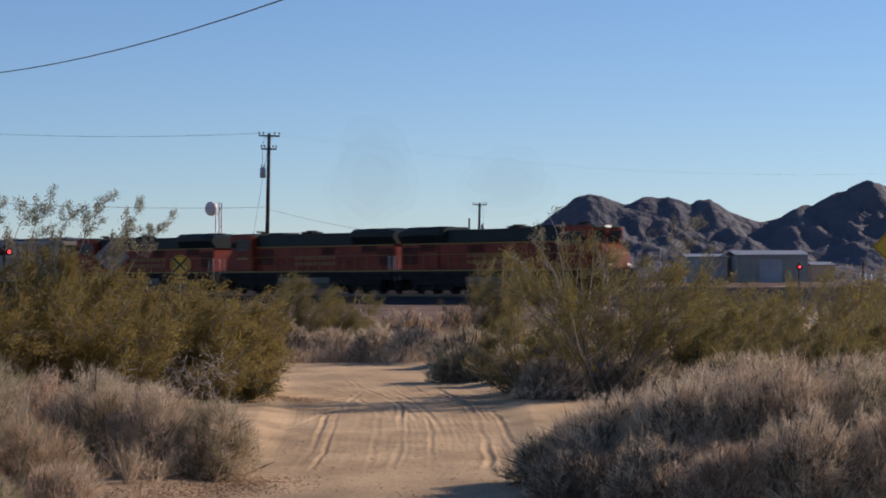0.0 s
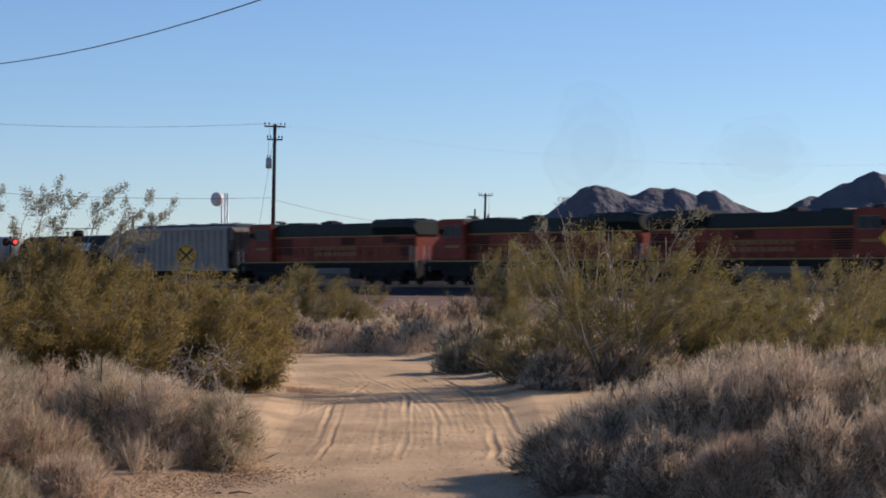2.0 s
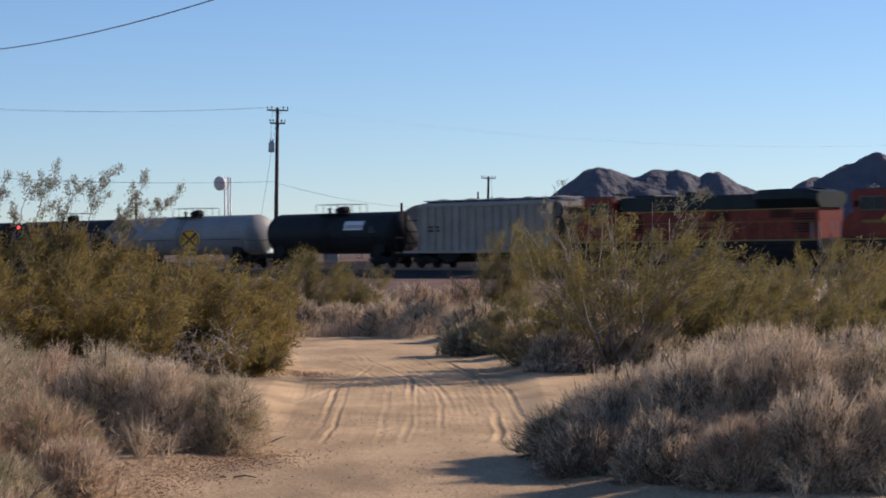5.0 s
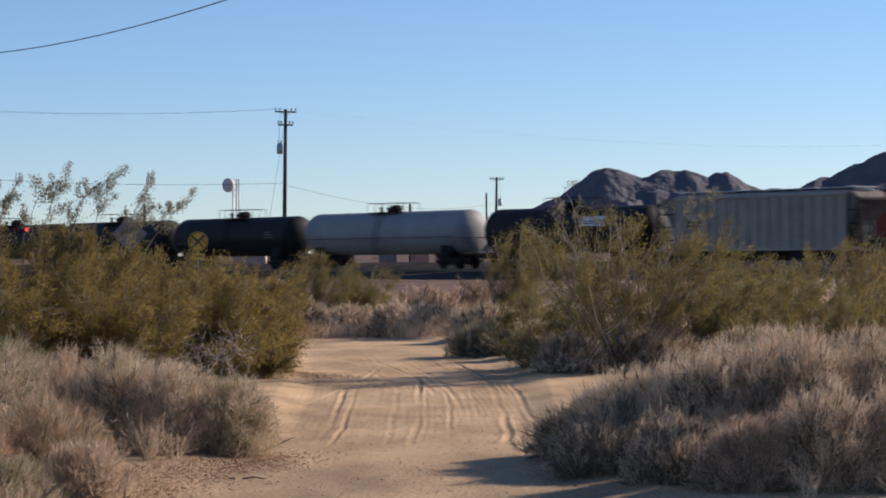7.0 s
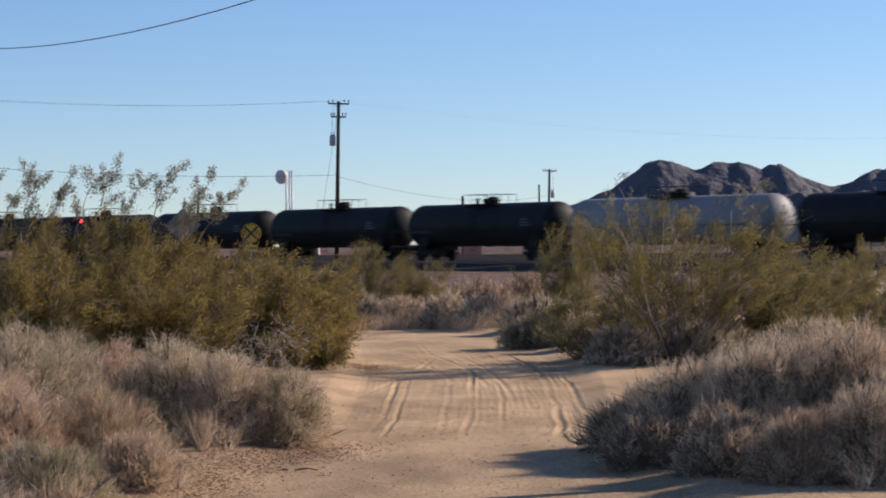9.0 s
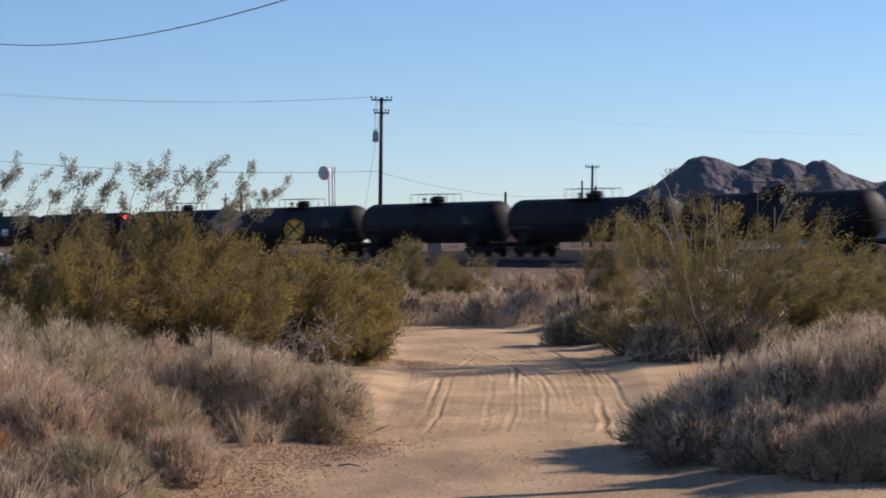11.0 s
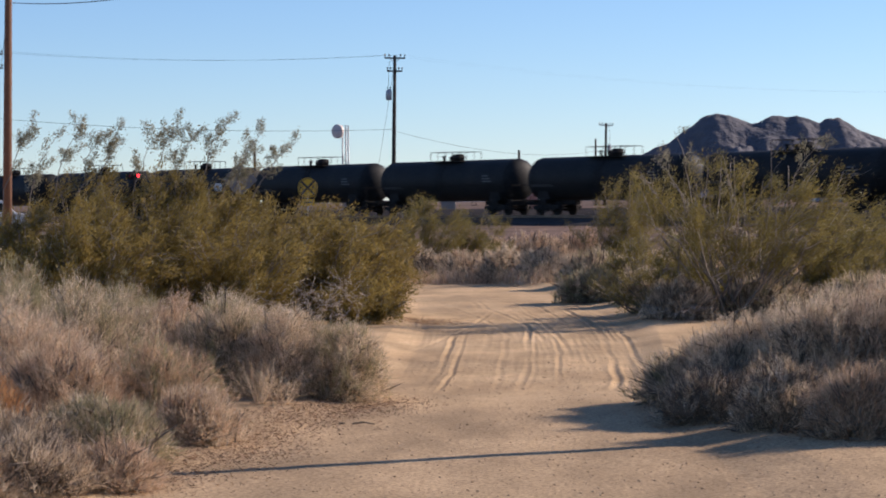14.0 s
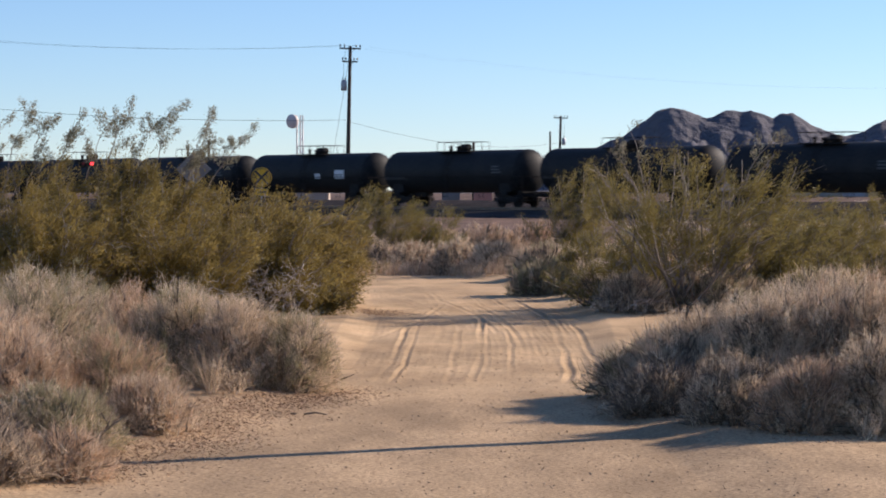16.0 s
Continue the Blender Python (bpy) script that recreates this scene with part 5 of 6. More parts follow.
def shrub(x, y, rx, ry, h, n, tone, label, seed, size=0.13, width=0.0016, inner=0.16, second=None):
    """A dense rounded dry shrub of fine upright twigs over an inside coloured dark as shade."""
    r = np.random.default_rng(seed)
    ob = empty("dry_shrub", pose(x, y, float(ground_height(x, y)) - 0.02, 0, 0, 0))
    tagged(ob, label, "shrub", "dry shrubs beside the track")

    def coat(n, low, high, wid, length):
        d, p = dome_points(n, rx, ry, h, r, seed)
        root = p * r.uniform(low, high, n)[:, None]
        way = unit(d * np.array([0.6, 0.6, 0.5]) + np.array([0.05, 0, 0.5]) + r.normal(0, 0.5, (n, 3)))
        return ribbons(root, way, length * r.uniform(0.5, 1.25, n), wid * r.uniform(0.6, 1.5, n), r.normal(0, 0.6, (n, 3)), r)

    def fuzz(n):
        d, p = dome_points(n, rx, ry, h, r, seed)
        root = p * r.uniform(0.62, 1.02, n)[:, None]
        way = unit(d * 0.5 + np.array([0.08, 0, 0.45]) + r.normal(0, 0.55, (n, 3)))
        return needles(root, way, size * r.uniform(0.35, 0.9, n), width * r.uniform(0.8, 1.6, n), r)

    def brooms(n):
        """Tufts: twigs fanned out of points over the shrub, each tuft with its own length."""
        k = max(24, int(n / 42))
        d, p = dome_points(k, rx, ry, h, r, seed)
        c = p * r.uniform(0.66, 0.97, k)[:, None]
        aim = unit(d * np.array([0.45, 0.45, 0.4]) + np.array([0.08, 0, 0.6]) + r.normal(0, 0.2, (k, 3)))
        reach = size * r.uniform(0.5, 1.15, k) * (0.7 + 0.4 * h)
        j = r.integers(0, k, n)
        root = c[j] + aim[j] * (reach[j] * r.uniform(-0.3, 0.55, n))[:, None] + r.normal(0, 0.02, (n, 3))
        way = unit(aim[j] + r.normal(0, 0.38, (n, 3)))
        return needles(root, way, reach[j] * r.uniform(0.3, 0.75, n), width * r.uniform(0.8, 1.7, n), r)
    if second is not None:
        mesh_of("brush", [(*coat(int(n * 0.12), 0.6, 0.99, width * 1.6, size * 0.85), tone), (*brooms(int(n * 0.74)), tone), (*brooms(int(n * 0.46)), second), (*fuzz(int(n * 0.44)), tone), (*fuzz(int(n * 0.3)), second)], ob)
    else:
        mesh_of("brush", [(*coat(int(n * 0.12), 0.6, 0.99, width * 1.6, size * 0.85), tone), (*brooms(int(n * 1.2)), tone), (*fuzz(int(n * 0.7)), tone)], ob)
    # dark colour on the core twigs deepens the shade inside the shrub
    mesh_of("inner_brush", [(*coat(int(n * inner), 0.1, 0.82, width * 4.4, size * 1.2), DARK_TWIG)], ob, "inner twigs coloured dark to deepen the shade")
    k = 36
    base = np.stack([r.normal(0, 0.12, k) * rx, r.normal(0, 0.12, k) * ry, np.zeros(k)], 1)
    d, p = dome_points(k, rx, ry, h, r, seed + 1)
    t = np.linspace(0, 1, 5)[None, :, None]
    paths = base[:, None] * (1 - t) + p[:, None] * 0.92 * t ** 1.2 + np.array([0, 0, 0.1]) * np.sin(t * math.pi) * h
    mesh_of("branchwork", [(*tubes(paths, np.linspace(0.008, 0.003, 5)[None].repeat(k, 0)), STEM)], ob)
    return ob


def stem_paths(base, tip, r, k=6, wob=0.08):
    t = np.linspace(0, 1, k)[None, :, None]
    mid = np.array([0.0, 0.0, 1.0]) * np.linalg.norm(tip - base, axis=1)[:, None] * 0.12
    p = base[:, None] * (1 - t) + tip[:, None] * t - mid[:, None] * np.sin(t * math.pi) * 0.5
    n = r.normal(0, wob, (len(base), k, 3)) * np.linalg.norm(tip - base, axis=1)[:, None, None] * 0.5
    n[:, 0], n[:, -1] = 0, 0
    return p + n


def creosote(x, y, h, spread, stems, count, label, seed, leaf=0.044, bare=0.2, lean=0.10, thick=1.0, rich=1.0, airy=False, tone=None):
    """Many slim stems from one root, branching outward, with leaves in clumps along the outer branches."""
    h, spread, count = h * 1.27, spread * 1.12, int(count * 3.1 * rich)
    r = np.random.default_rng(seed)
    ob = empty("creosote_bush", pose(x, y, float(ground_height(x, y)) - 0.03))
    tagged(ob, label, "bush", "creosote bushes beside the track")
    crowd = 0.06 if airy else 0.16
    base = np.stack([r.normal(0, crowd, stems) * spread, r.normal(0, crowd, stems) * spread, np.zeros(stems)], 1)
    th = r.uniform(0, math.tau, stems)
    rad = spread * np.sqrt(r.uniform(0.02, 1, stems))
    top = h * np.sqrt(np.clip(1.05 - (0.42 if airy else 0.75) * (rad / spread) ** 2, 0.1, 1)) * r.uniform(0.72, 1.0, stems)
    tip = np.stack([rad * np.cos(th) + lean * top, rad * np.sin(th), top], 1)
    paths = stem_paths(base, tip, r)
    # side branches from the upper part of the stems
    m = stems * (9 if airy else 15)
    pick = r.integers(0, stems, m)
    u = r.uniform(bare, 0.98, m) * 5
    i = np.minimum(u.astype(int), 4)
    start = paths[pick, i] + (paths[pick, i + 1] - paths[pick, i]) * (u - i)[:, None]
    out = unit(start * np.array([0.8, 0.8, 0.15]) + np.array([0.25, 0, 0.5]) * h * 0.5 + r.normal(0, 0.45, (m, 3)))
    end = start + out * (r.uniform(0.18, 0.5, m) * h * 0.42)[:, None] + np.array([lean * 0.5, 0, 0])
    end[:, 2] = np.clip(end[:, 2], 0.06, h * 1.04)
    twig = stem_paths(start, end, r, 4, 0.1)
    # bare grey snags that stand out of the leaves
    k = stems
    j = r.choice(m, k)
    snag = stem_paths(twig[j, 0], twig[j, 0] + (twig[j, 3] - twig[j, 0]) * r.uniform(0.8, 1.5, k)[:, None] * np.array([1.0, 1.4, 0.8]), r, 5, 0.14)
    mesh_of("branchwork", [(*tubes(paths, np.linspace(0.014, 0.004, 6)[None] * thick * r.uniform(0.7, 1.3, (stems, 1))), STEM), (*tubes(twig, np.linspace(0.004, 0.0015, 4)[None].repeat(m, 0), 3), STEM), (*tubes(snag, np.linspace(0.008, 0.003, 5)[None].repeat(k, 0) * r.uniform(0.6, 1.2, (k, 1)), 4), BARE_STEM)], ob, "thin grey stems")
    # small leaves along the twigs, denser on some twigs than on others
    weight = r.uniform(0.1, 1.0, m) ** (2.5 if airy else 1.5)
    w = r.choice(m, count, p=weight / weight.sum())
    t = r.uniform(0.1, 1.08, count) * 3
    i = np.minimum(t.astype(int), 2)
    at = twig[w, i] + (twig[w, i + 1] - twig[w, i]) * (t - i)[:, None] + r.normal(0, 0.05 if airy else 0.042, (count, 3))
    at[:, 2] = np.maximum(at[:, 2], 0.03)
    cut = int(count * 0.9)
    mesh_of("foliage", [(*leaves(at[:cut], np.full(cut, leaf), r, aim=out[w[:cut]] * 0.9), tone or CREOSOTE), (*leaves(at[cut:], np.full(count - cut, leaf), r, aim=out[w[cut:]] * 0.9), CREOSOTE_PALE)], ob)
    return ob


swaying = []   # (part, resting pose, phase, swing in degrees)


def spray(bush, root, tip, seed, plumes=8, count=140):
    """A long thin branch that leans downwind out of a bush, with leafy plumes on side twigs; it swings in the wind."""
    r = np.random.default_rng(seed)
    reach = np.array(tip) - np.array(root)
    t = np.linspace(0, 1, 9)
    path = np.stack([reach[0] * t ** 1.7, reach[1] * t, reach[2] * (1 - (1 - t) ** 1.25)], 1)[None]
    path[0, 1:-1] += r.normal(0, 0.018, (7, 3))
    groups = [(*tubes(path, np.linspace(0.011, 0.003, 9)[None]), STEM)]
    u = np.append(r.uniform(0.42, 0.95, plumes - 1), 0.96) * 8
    i = np.minimum(u.astype(int), 7)
    start = path[0, i] + (path[0, i + 1] - path[0, i]) * (u - i)[:, None]
    aim = unit(np.stack([r.uniform(-0.25, 1.0, plumes), r.normal(0, 0.4, plumes), r.uniform(0.25, 1.0, plumes)], 1))
    end = start + aim * r.uniform(0.14, 0.34, plumes)[:, None]
    side = stem_paths(start, end, r, 4, 0.08)
    groups.append((*tubes(side, np.linspace(0.004, 0.0015, 4)[None].repeat(plumes, 0), 3), STEM))
    w = r.integers(0, plumes, count * plumes)
    n = len(w)
    s = r.beta(2.2, 1.6, n)[:, None] * 1.15
    at = side[w, 0] + (side[w, 3] - side[w, 0]) * s + r.normal(0, 0.036, (n, 3)) * (1.25 - 0.55 * s)
    groups.append((*leaves(at, np.full(n, 0.034), r, 0.3, slim=0.34, aim=aim[w] * 0.35), CREOSOTE_PALE))
    ob = mesh_of("swaying_branch", groups, bush, "slender windblown branch with pale leaf tufts")
    at = tuple(np.array(root) - np.array(bush.matrix_basis.translation))
    ob.location = at
    swaying.append((ob, at, r.uniform(0, math.tau), r.uniform(1.4, 2.8)))


GREY = "dense grey dry shrub of fine twigs beside the sand track"
RUST = "low rusty brown dry shrub beside the sand track"
GREEN = "low grey-green shrub with dry stalks beside the sand track"
# the large mound on one side of the track
for k, (x, y, rx, ry, h, n, tone, second, label) in enumerate([
        (1.66, 18.6, 0.50, 0.6, 0.44, 9000, STRAW, SAGE, GREY), (2.05, 18.1, 0.60, 0.7, 0.66, 15000, STRAW, None, GREY), (2.58, 17.7, 0.70, 0.8, 0.88, 22000, STRAW, None, GREY),
        (3.16, 17.6, 0.75, 0.8, 0.98, 22000, STRAW, STRAW_WARM, GREY), (3.80, 17.7, 0.80, 0.8, 0.90, 20000, STRAW, SAGE, GREY), (4.6, 17.6, 0.80, 0.8, 0.84, 14000, STRAW, None, GREY),
        (2.05, 16.1, 0.40, 0.42, 0.44, 8000, STRAW, DARK_TWIG, GREY), (2.45, 15.5, 0.36, 0.36, 0.44, 8000, STRAW_WARM, STRAW, RUST), (3.02, 15.5, 0.50, 0.45, 0.66, 11000, STRAW, None, GREY), (1.62, 17.0, 0.4, 0.4, 0.36, 6000, DARK_TWIG, STRAW, GREY),
        # the two tallest here stand out of view, added to shade the mound
        (3.65, 15.6, 0.55, 0.5, 0.70, 11000, STRAW, STRAW_WARM, GREY), (1.78, 17.6, 0.42, 0.42, 0.42, 7000, STRAW, DARK_TWIG, GREY), (5.9, 17.3, 0.95, 0.9, 1.6, 9000, STRAW, DARK_TWIG, GREY), (6.7, 18.2, 1.0, 1.0, 1.8, 9000, STRAW, DARK_TWIG, GREY)]):
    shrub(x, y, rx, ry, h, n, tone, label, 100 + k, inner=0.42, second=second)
# the other side
for k, (x, y, rx, ry, h, n, tone, second, label) in enumerate([
        (-1.28, 19.4, 0.42, 0.5, 0.62, 12000, STRAW, SAGE, GREEN), (-1.70, 19.4, 0.48, 0.5, 0.70, 12000, STRAW, None, GREY), (-2.25, 19.7, 0.50, 0.6, 0.80, 13000, STRAW, SAGE, GREY), (-2.75, 20.2, 0.5, 0.6, 0.78, 9000, STRAW_WARM, STRAW, GREY),
        (-2.40, 16.4, 0.52, 0.55, 0.62, 13000, STRAW_WARM, SAGE, RUST), (-2.95, 15.9, 0.58, 0.6, 0.66, 13000, STRAW_WARM, STRAW, RUST),
        (-2.02, 15.7, 0.34, 0.36, 0.34, 6000, STRAW, STRAW_WARM, RUST), (-2.45, 14.5, 0.46, 0.42, 0.36, 9000, SAGE, STRAW, GREEN), (-2.95, 14.1, 0.46, 0.42, 0.34, 8000, STRAW, DARK_TWIG, GREY),
        (-3.45, 17.0, 0.68, 0.7, 0.86, 13000, STRAW, STRAW_WARM, GREY), (-3.35, 19.0, 0.66, 0.7, 0.92, 13000, STRAW, SAGE, GREY), (-4.2, 18.0, 0.8, 0.8, 1.0, 12000, STRAW, None, GREY), (-4.4, 21.0, 0.9, 0.9, 1.15, 12000, SAGE, STRAW, GREEN),
        (-3.5, 22.0, 0.7, 0.7, 0.85, 10000, SAGE, STRAW, GREEN), (-2.6, 22.5, 0.6, 0.6, 0.7, 8000, STRAW, SAGE, GREEN), (-2.62, 13.0, 0.42, 0.36, 0.3, 7000, STRAW, DARK_TWIG, GREY), (-2.2, 13.35, 0.3, 0.3, 0.24, 5000, STRAW_WARM, STRAW, RUST), (-3.0, 12.7, 0.4, 0.4, 0.34, 6000, STRAW, STRAW_WARM, GREY), (-3.7, 15.4, 0.5, 0.5, 0.6, 8000, STRAW_WARM, None, RUST), (-3.6, 13.9, 0.5, 0.5, 0.5, 6000, STRAW, None, GREY), (-3.2, 15.1, 0.2, 0.2, 0.44, 2600, RUST_BLOOM, None, "small bright rusty orange shrub among dry shrubs")]):
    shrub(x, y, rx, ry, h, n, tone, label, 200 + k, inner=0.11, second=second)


def twig_tuft(x, y, h, count, seed):
    """Bare pale twigs fanned out of one root."""
    r = np.random.default_rng(seed)
    ob = empty("twig_tuft", pose(x, y, float(ground_height(x, y)) - 0.01))
    tagged(ob, "small pale tuft of bare twigs beside the sand track", "shrub", "dry shrubs beside the track")
    way = unit(np.stack([r.normal(0.12, 0.6, count), r.normal(0, 0.5, count), np.full(count, 1.0)], 1))
    root = r.normal(0, 0.03, (count, 3)) * np.array([1, 1, 0.2])
    length = h * r.uniform(0.55, 1.15, count)
    stalks = ribbons(root, way, length, np.full(count, 0.0024), r.normal(0, 0.5, (count, 3)), r)
    # forked ends
    j = r.integers(0, count, count * 4)
    start = root[j] + way[j] * (length[j] * r.uniform(0.4, 0.95, count * 4))[:, None]
    fork = unit(way[j] + r.normal(0, 0.4, (count * 4, 3)))
    mesh_of("brush", [(*stalks, STRAW), (*needles(start, fork, h * r.uniform(0.15, 0.4, count * 4), np.full(count * 4, 0.0015), r), STRAW)], ob)
    return ob


for x, y, h, count in ((-1.86, 18.55, 0.38, 60), (-1.66, 18.5, 0.26, 40), (-2.05, 17.6, 0.28, 40), (-2.35, 17.9, 0.34, 40), (2.75, 14.95, 0.22, 40), (3.35, 15.0, 0.26, 40)):
    twig_tuft(x, y, h, count, 250 + int(h * 100))
# farther dry shrubs round the bend of the track
for k, (x, y, rx, ry, h, n, tone, second) in enumerate([
        (1.95, 43, 0.75, 0.6, 0.62, 5000, STRAW, SAGE), (2.9, 41, 0.7, 0.6, 0.55, 4000, STRAW, SAGE), (1.2, 52.0, 0.9, 0.7, 0.85, 5000, STRAW_WARM, STRAW), (2.0, 53.0, 0.9, 0.7, 0.9, 5000, STRAW_WARM, None), (0.3, 53.5, 0.9, 0.7, 0.8, 5000, STRAW_WARM, STRAW), (2.9, 52.0, 0.8, 0.7, 0.7, 4000, STRAW_WARM, SAGE), (-0.7, 54.0, 0.9, 0.7, 0.75, 4000, STRAW_WARM, None), (1.0, 45.5, 0.6, 0.6, 0.62, 4000, STRAW, None), (0.3, 46.5, 0.6, 0.6, 0.66, 4000, STRAW, None), (-0.6, 47.5, 0.7, 0.6, 0.62, 4500, STRAW, STRAW_WARM),
        (-1.5, 48, 0.7, 0.6, 0.7, 4500, STRAW, DARK_TWIG), (-2.4, 45, 0.7, 0.6, 0.8, 4500, STRAW, SAGE), (2.55, 31.0, 0.5, 0.4, 0.5, 5000, STRAW, DARK_TWIG), (1.75, 37.4, 0.75, 0.5, 0.55, 6000, SAGE, STRAW), (2.45, 35.8, 0.55, 0.5, 0.55, 5000, STRAW, DARK_TWIG), (3.8, 31.5, 0.7, 0.6, 0.55, 6000, STRAW, SAGE), (5.0, 30.5, 0.8, 0.7, 0.6, 6000, STRAW, SAGE), (6.4, 30, 0.8, 0.7, 0.6, 6000, STRAW, None)]):
    shrub(x, y, rx, ry, h, n, tone, GREY if tone is STRAW else RUST if tone is STRAW_WARM else GREEN, 300 + k, 0.17, 0.0034, 0.3, second)

DENSE = "dense olive-green creosote bush with fine leaves"
OPEN = "open olive creosote bush with bare grey stems"
hedge, roadside = {}, {}
for k, (x, y, h, spread, stems, count, label) in enumerate([
        (-1.85, 33.0, 1.12, 0.8, 34, 14000, DENSE), (-2.95, 32.5, 1.46, 0.95, 44, 20000, DENSE), (-4.1, 31.5, 1.66, 1.15, 48, 28000, DENSE), (-5.5, 31.5, 1.68, 1.15, 48, 28000, DENSE), (-6.9, 31.0, 1.12, 1.1, 48, 20000, DENSE), (-8.3, 32.0, 0.95, 1.2, 40, 14000, DENSE),
        (-3.4, 29.6, 1.25, 0.9, 36, 17000, DENSE), (-5.0, 29.0, 1.3, 1.0, 36, 19000, DENSE), (-6.6, 28.8, 0.95, 0.9, 36, 13000, DENSE), (-2.3, 31.2, 1.12, 0.8, 30, 13000, DENSE), (-1.68, 31.8, 0.60, 0.5, 26, 6500, DENSE), (-1.75, 30.2, 0.5, 0.55, 24, 5000, DENSE), (-4.75, 30.3, 1.5, 1.0, 36, 16000, DENSE), (-6.0, 30.4, 1.3, 0.8, 36, 13000, DENSE)]):
    hedge[k] = creosote(x, y, h, spread, stems, count, label, 400 + k)
for k, (x, y, h, spread, stems, count, label) in enumerate([
        (3.35, 31.4, 1.86, 1.4, 44, 19000, OPEN), (4.5, 32.4, 1.35, 0.8, 20, 6000, OPEN), (2.3, 32.4, 0.66, 0.85, 22, 5000, OPEN), (2.5, 37.4, 0.92, 0.75, 28, 5000, OPEN), (3.0, 33.0, 0.95, 0.9, 24, 8000, OPEN), (4.5, 33.5, 0.95, 0.9, 24, 8000, OPEN), (2.5, 46.0, 1.75, 0.8, 26, 8000, DENSE),
        (-1.5, 50.0, 1.45, 0.95, 30, 11000, DENSE), (-0.3, 51.0, 1.15, 0.65, 22, 6000, DENSE), (-2.3, 49.0, 1.1, 0.6, 20, 5000, DENSE),
        (7.2, 44.0, 1.25, 0.9, 24, 8000, DENSE), (8.6, 47.0, 1.4, 1.0, 24, 8500, DENSE), (10.4, 50.0, 1.6, 1.0, 26, 8500, DENSE), (12.4, 52.0, 1.7, 1.1, 26, 8500, DENSE), (9.2, 41.5, 1.1, 0.9, 22, 7000, DENSE), (6.4, 39.0, 1.3, 0.8, 22, 7000, DENSE), (8.0, 37.0, 1.1, 0.9, 22, 7000, DENSE), (14.5, 57.0, 1.8, 1.2, 26, 8000, DENSE), (6.3, 31.5, 0.85, 0.95, 24, 7000, DENSE), (7.6, 33.0, 0.95, 1.0, 24, 7000, DENSE), (5.1, 32.0, 0.75, 0.8, 22, 6000, DENSE), (8.9, 35.0, 1.0, 1.0, 24, 7000, DENSE)]):
    roadside[k] = creosote(x, y, h, spread, stems, count, label, 500 + k, 0.04, 0.42 if k < 2 else 0.16, 0.02 if k < 3 else 0.1, 1.25 if label is OPEN else 1.0, 0.66 if k < 3 else 1.3, airy=k < 2, tone=CREOSOTE_DEEP)
# windblown branches that stand above the hedge
for k, (tip_x, tip_z, over) in enumerate([
        (-2.62, 2.56, 0.75), (-3.02, 2.70, 0.50), (-3.30, 2.52, 0.45), (-3.55, 2.80, 0.42), (-3.95, 2.62, 0.40), (-4.25, 2.80, 0.45), (-4.60, 2.60, 0.35), (-4.95, 2.76, 0.42),
        (-5.30, 2.60, 0.35), (-5.55, 2.78, 0.45), (-5.95, 2.62, 0.40), (-6.25, 2.74, 0.45)]):
    bush = min(range(1, 5), key=lambda j: abs(hedge[j].matrix_basis.translation.x - tip_x + over))
    y = 31.6 + random.Random(k).uniform(-0.4, 0.4)
    spray(hedge[bush], (tip_x - over, y, 1.15), (tip_x, y + 0.1, tip_z - 0.12), 600 + k)


spray(roadside[0], (2.75, 31.4, 1.3), (2.52, 31.4, 2.52), 650, 4, 70)
spray(roadside[0], (2.7, 31.3, 1.2), (2.2, 31.3, 2.15), 651, 5, 60)
spray(roadside[0], (4.0, 31.4, 1.3), (4.5, 31.4, 2.35), 652, 6, 90)
creosote(7.0, 34.0, 1.55, 0.4, 7, 900, "thin young creosote bush with sparse leaves", 690, 0.045, 0.45, 0.1, 0.9, airy=True, tone=CREOSOTE)


def dead_branches(x, y, rx, ry, h, count, seed):
    """A tangle of bleached fallen branches."""
    r = np.random.default_rng(seed)
    ob = empty("dead_branch_pile", pose(x, y, float(ground_height(x, y))))
    tagged(ob, "tangle of bleached grey dead branches under a bush", "dead branches", "dead branches")
    a = np.stack([r.uniform(-rx, rx, count), r.uniform(-ry, ry, count), h * r.beta(2, 1.6, count) * 0.8], 1)
    b = a + np.stack([r.normal(0, 0.13, count), r.normal(0, 0.1, count), r.uniform(-0.1, h * 0.25, count)], 1)
    b[:, 2] = np.maximum(b[:, 2], 0.02)
    paths = stem_paths(a, b, r, 7, 0.16)
    paths[:, :, 2] = np.maximum(paths[:, :, 2], 0.01)
    for k in range(count):
        mesh_of("dead_branch", [(*tubes(paths[k:k + 1], np.linspace(0.006, 0.002, 7)[None]), BARE_STEM)], ob)


dead_branches(-2.1, 29.4, 0.45, 0.25, 0.8, 130, 901)
dead_branches(-2.9, 28.4, 0.4, 0.3, 0.72, 16, 902)
dead_branches(2.35, 30.3, 0.4, 0.3, 0.3, 30, 903)


def fallen_twig(x, y):
    bm = bmesh.new()
    z = float(ground_height(x, y)) + 0.012
    rod(bm, (x - 0.06, y, z), (x + 0.02, y + 0.03, z + 0.008), 0.008, 0.007, 6)
    rod(bm, (x + 0.02, y + 0.03, z + 0.008), (x + 0.11, y - 0.05, z), 0.007, 0.004, 6)
    rod(bm, (x - 0.16, y + 0.04, z), (x - 0.12, y + 0.02, z), 0.009, 0.006, 6)
    tagged(part("fallen_twig", bm, DARK_TWIG), "dark crooked twig lying on the sand track", "twig")


fallen_twig(-0.97, 17.15)


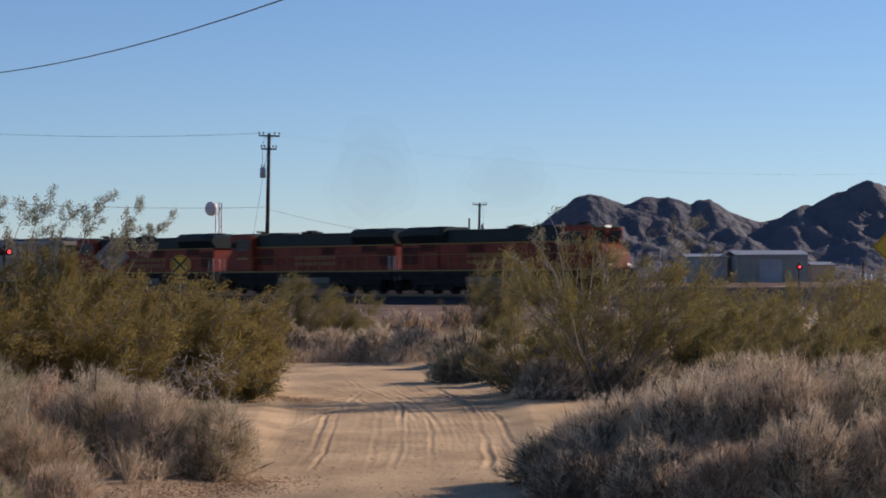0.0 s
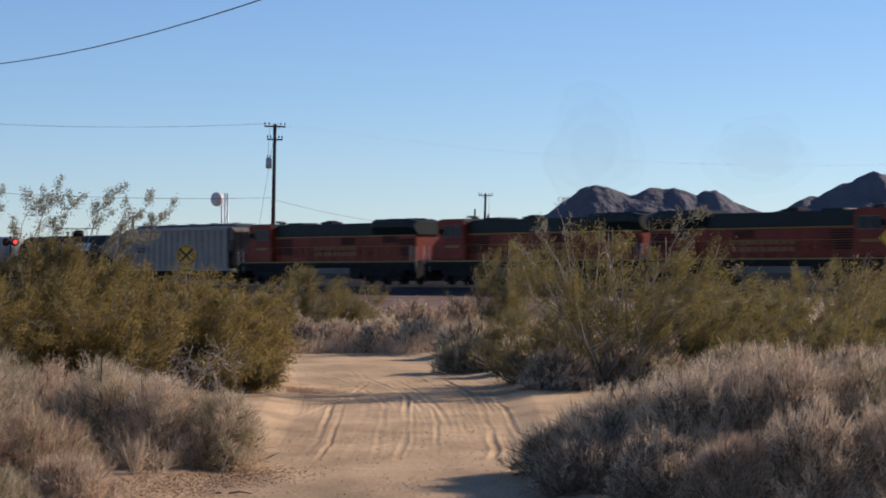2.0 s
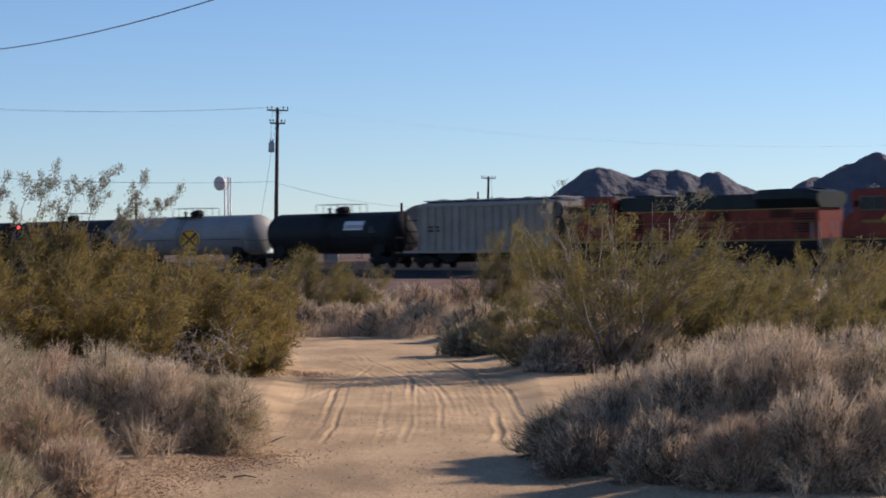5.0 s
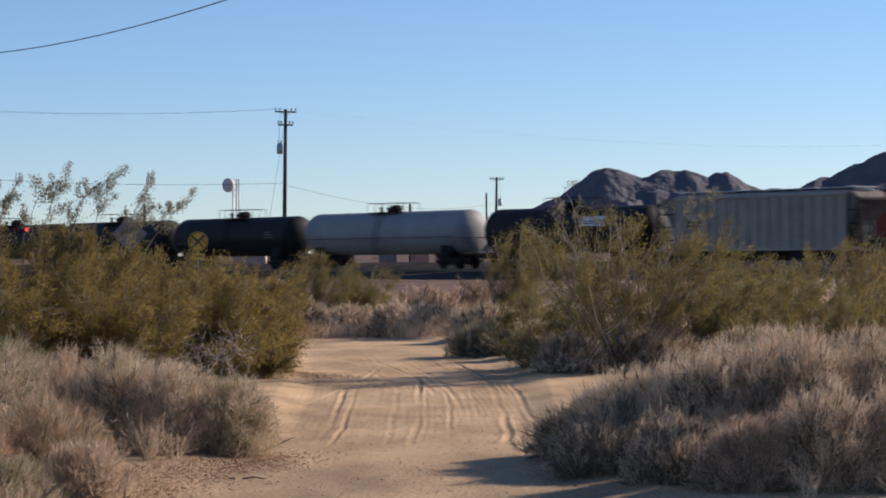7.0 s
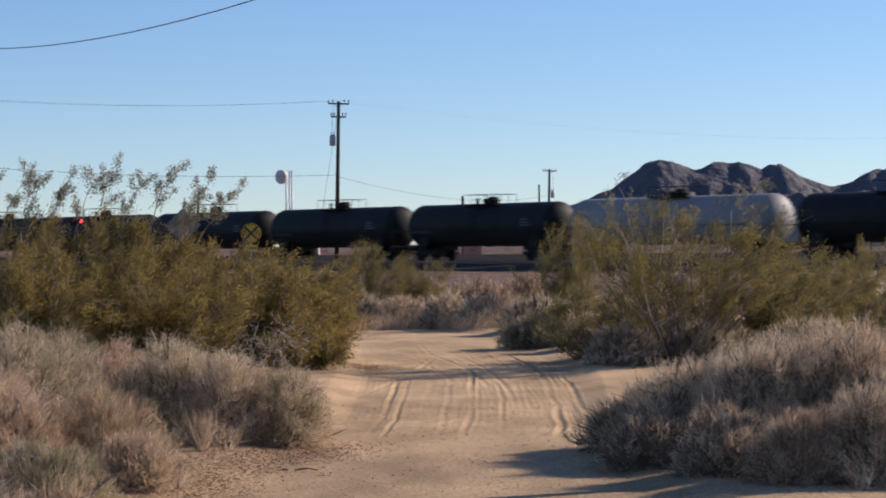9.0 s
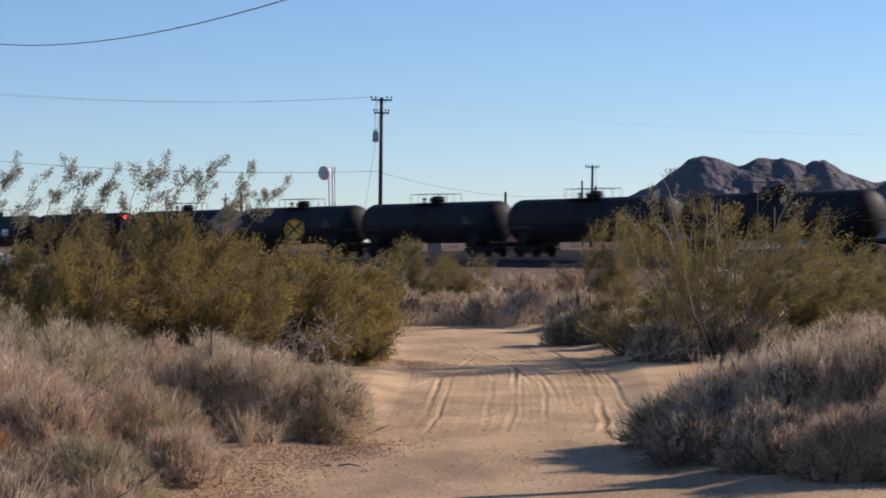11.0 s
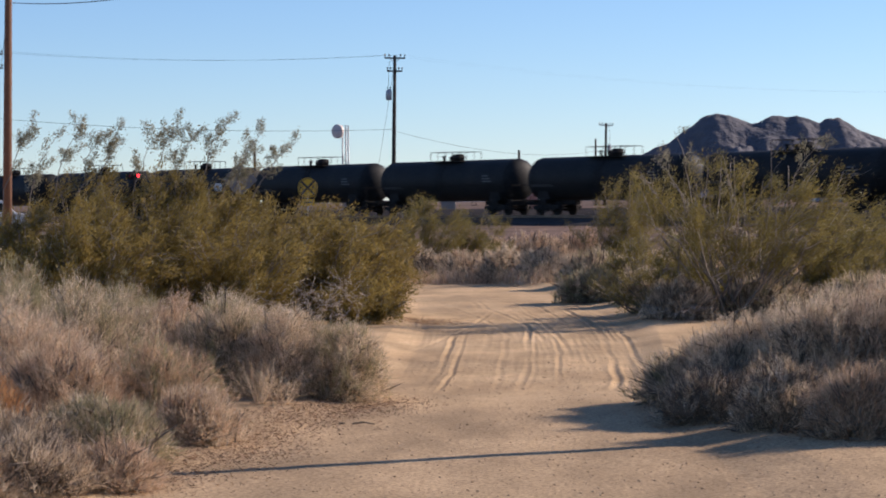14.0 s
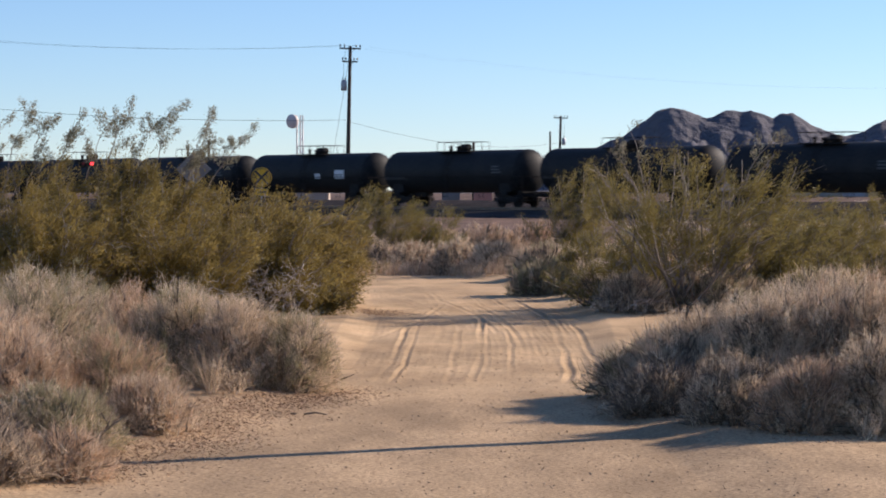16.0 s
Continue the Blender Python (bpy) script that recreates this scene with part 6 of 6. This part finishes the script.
def scatter_grass():
    """Tall dry grass in the open between the bushes and the railway."""
    r = np.random.default_rng(71)
    n = 60000
    y = 44 + 22 * r.beta(1.2, 1.6, n)
    x = r.uniform(-0.075, 0.12, n) * y + r.normal(0, 0.4, n)
    keep = np.abs(x - road_mid(y)) > road_half(y) * 0.95 * (y < 46)
    x, y = x[keep], y[keep]
    n = len(x)
    z = ground_height(x, y)
    clump = 0.5 + 0.5 * fbm(x, y, 2.4, 3, 9)
    root = np.stack([x, y, z - 0.02], 1)
    way = unit(np.array([0.15, 0, 1.0]) + r.normal(0, 0.28, (n, 3)) * np.array([1, 1, 0.2]))
    v, f = ribbons(root, way, (0.14 + 0.42 * clump) * r.uniform(0.6, 1.3, n), 0.0038 * r.uniform(0.7, 1.6, n), r.normal(0, 0.5, (n, 3)), r)
    half = (n // 2) * 3
    ob = mesh_of("dry_grass", [(v, f[:half], STRAW_WARM)])
    ob2 = mesh_of("dry_grass", [(v, f[half:], STRAW)])
    for o in (ob, ob2):
        tagged(o, "tall dry straw-coloured desert grass before the railway", "grass", kind="stuff")
    # low scrub over the plain
    m = 900
    y = 62 * (260 / 62) ** r.uniform(0, 1, m)
    x = r.uniform(-0.30, 0.30, m) * y
    side = np.abs((x - RAIL_AT.x) * RAIL_OUT.x + (y - RAIL_AT.y) * RAIL_OUT.y)
    keep = (side > 11) & ((y > 185) | (y < 72) | (np.abs(x / y) > 0.08))
    x, y = x[keep], y[keep]
    m = len(x)
    k = 40
    rad = r.uniform(0.2, 0.55, m)
    th = r.uniform(0, math.tau, (m, k))
    rr = rad[:, None] * np.sqrt(r.uniform(0, 1, (m, k)))
    px, py = x[:, None] + rr * np.cos(th), y[:, None] + rr * np.sin(th)
    pz = ground_height(px, py)
    root = np.stack([px, py, pz], -1).reshape(-1, 3)
    way = unit(np.stack([np.cos(th) * rr, np.sin(th) * rr, np.full_like(rr, 0.35)], -1).reshape(-1, 3) + r.normal(0, 0.15, (m * k, 3)))
    v, f = ribbons(root, way, (rad[:, None] * r.uniform(0.4, 1.2, (m, k))).ravel(), 0.02 * r.uniform(0.6, 1.5, m * k), r.normal(0, 0.4, (m * k, 3)), r)
    cut = (m // 2) * k * 3
    for a, b, material, label in ((0, cut, SAGE, "low olive desert scrub scattered over the plain"), (cut, len(f), STRAW, "low dry straw-coloured scrub scattered over the plain")):
        tagged(mesh_of("desert_scrub", [(v, f[a:b], material)]), label, "scrub", kind="stuff")


scatter_grass()


def litter():
    """Small stones on the track, and dry litter under the shrubs."""
    r = np.random.default_rng(81)
    octa = np.array([(1, 0, 0), (-1, 0, 0), (0, 1, 0), (0, -1, 0), (0, 0, 0.7), (0, 0, -0.7)])
    tri = np.array([(0, 2, 4), (2, 1, 4), (1, 3, 4), (3, 0, 4), (2, 0, 5), (1, 2, 5), (3, 1, 5), (0, 3, 5)])
    n = 15000
    y = r.uniform(11.5, 24, n)
    x = r.uniform(-0.17, 0.22, n) * y
    s = 0.0022 + 0.008 * r.uniform(0, 1, n) ** 8
    at = np.stack([x, y, ground_height(x, y) + s * 0.2], 1)
    v = at[:, None] + octa * s[:, None, None] * r.uniform(0.6, 1.4, (n, 6, 1))
    f = (np.arange(n)[:, None, None] * 6 + tri).reshape(-1, 3)
    tagged(mesh_of("pebbles", [(v.reshape(-1, 3), f, PEBBLE)]), "small scattered stones on the sand track", "stones", kind="stuff")
    n = 26000
    c = np.array([(-1.55, 17.3), (-1.3, 18.2), (-1.75, 16.2), (-1.7, 15.2), (-2.0, 14.3), (-2.2, 13.6), (-1.0, 18.9), (2.5, 15.7), (3.4, 15.5), (1.6, 17.4), (2.6, 31.2), (-0.9, 31.5)])
    k = r.integers(0, len(c), n)
    x, y = c[k, 0] + r.normal(0, 0.26, n), c[k, 1] + r.normal(0, 0.42, n)
    root = np.stack([x, y, ground_height(x, y) + 0.004], 1)
    way = unit(r.normal(size=(n, 3)) * np.array([1, 1, 0.22]))
    way[:, 2] = np.abs(way[:, 2])
    v, f = ribbons(root, way, r.uniform(0.01, 0.034, n), r.uniform(0.001, 0.0032, n), r.normal(0, 0.3, (n, 3)), r)
    tagged(mesh_of("dry_litter", [(v, f, LITTER)]), "dry brown plant litter under the shrubs", "litter", kind="stuff")


litter()


# ---- what moves ----


def motions():
    for thing, middle, turned in cars:
        walk(thing, [(t, car_pose(f, middle, turned)) for t, f in FRONT])
    for puff, behind, height in puffs:
        walk(puff, [(t, pose(*along(f - behind - 0.8 * t, 0.0, height + 0.2 * t), 0, 0, 4 * t)) for t, f in FRONT])
    # every wheelset rolls on the rails
    times = [k / FPS for k in range(16 * FPS + 1)]
    run = np.interp(times, [t for t, f in FRONT], [f for t, f in FRONT])
    for thing, middle, turned in cars:
        for w in thing.children_recursive:
            if w.name.startswith("wheelset"):
                at = w.matrix_basis.translation.copy()
                sign = -1 if turned else 1
                walk(w, [(t, pose(*at, 0, sign * math.degrees((r - run[0]) / 0.458), 0)) for t, r in zip(times, run)])
    for branch, at, phase, swing in swaying:
        rows = []
        for k in range(41):
            t = k * 0.4
            a = swing * (math.sin(2.9 * t + phase) + 0.6 * math.sin(4.7 * t + 2 * phase))
            b = 0.7 * swing * math.sin(3.7 * t + 1.7 * phase)
            rows.append((t, pose(*at, b, a, 0)))
        walk(branch, rows)


motions()
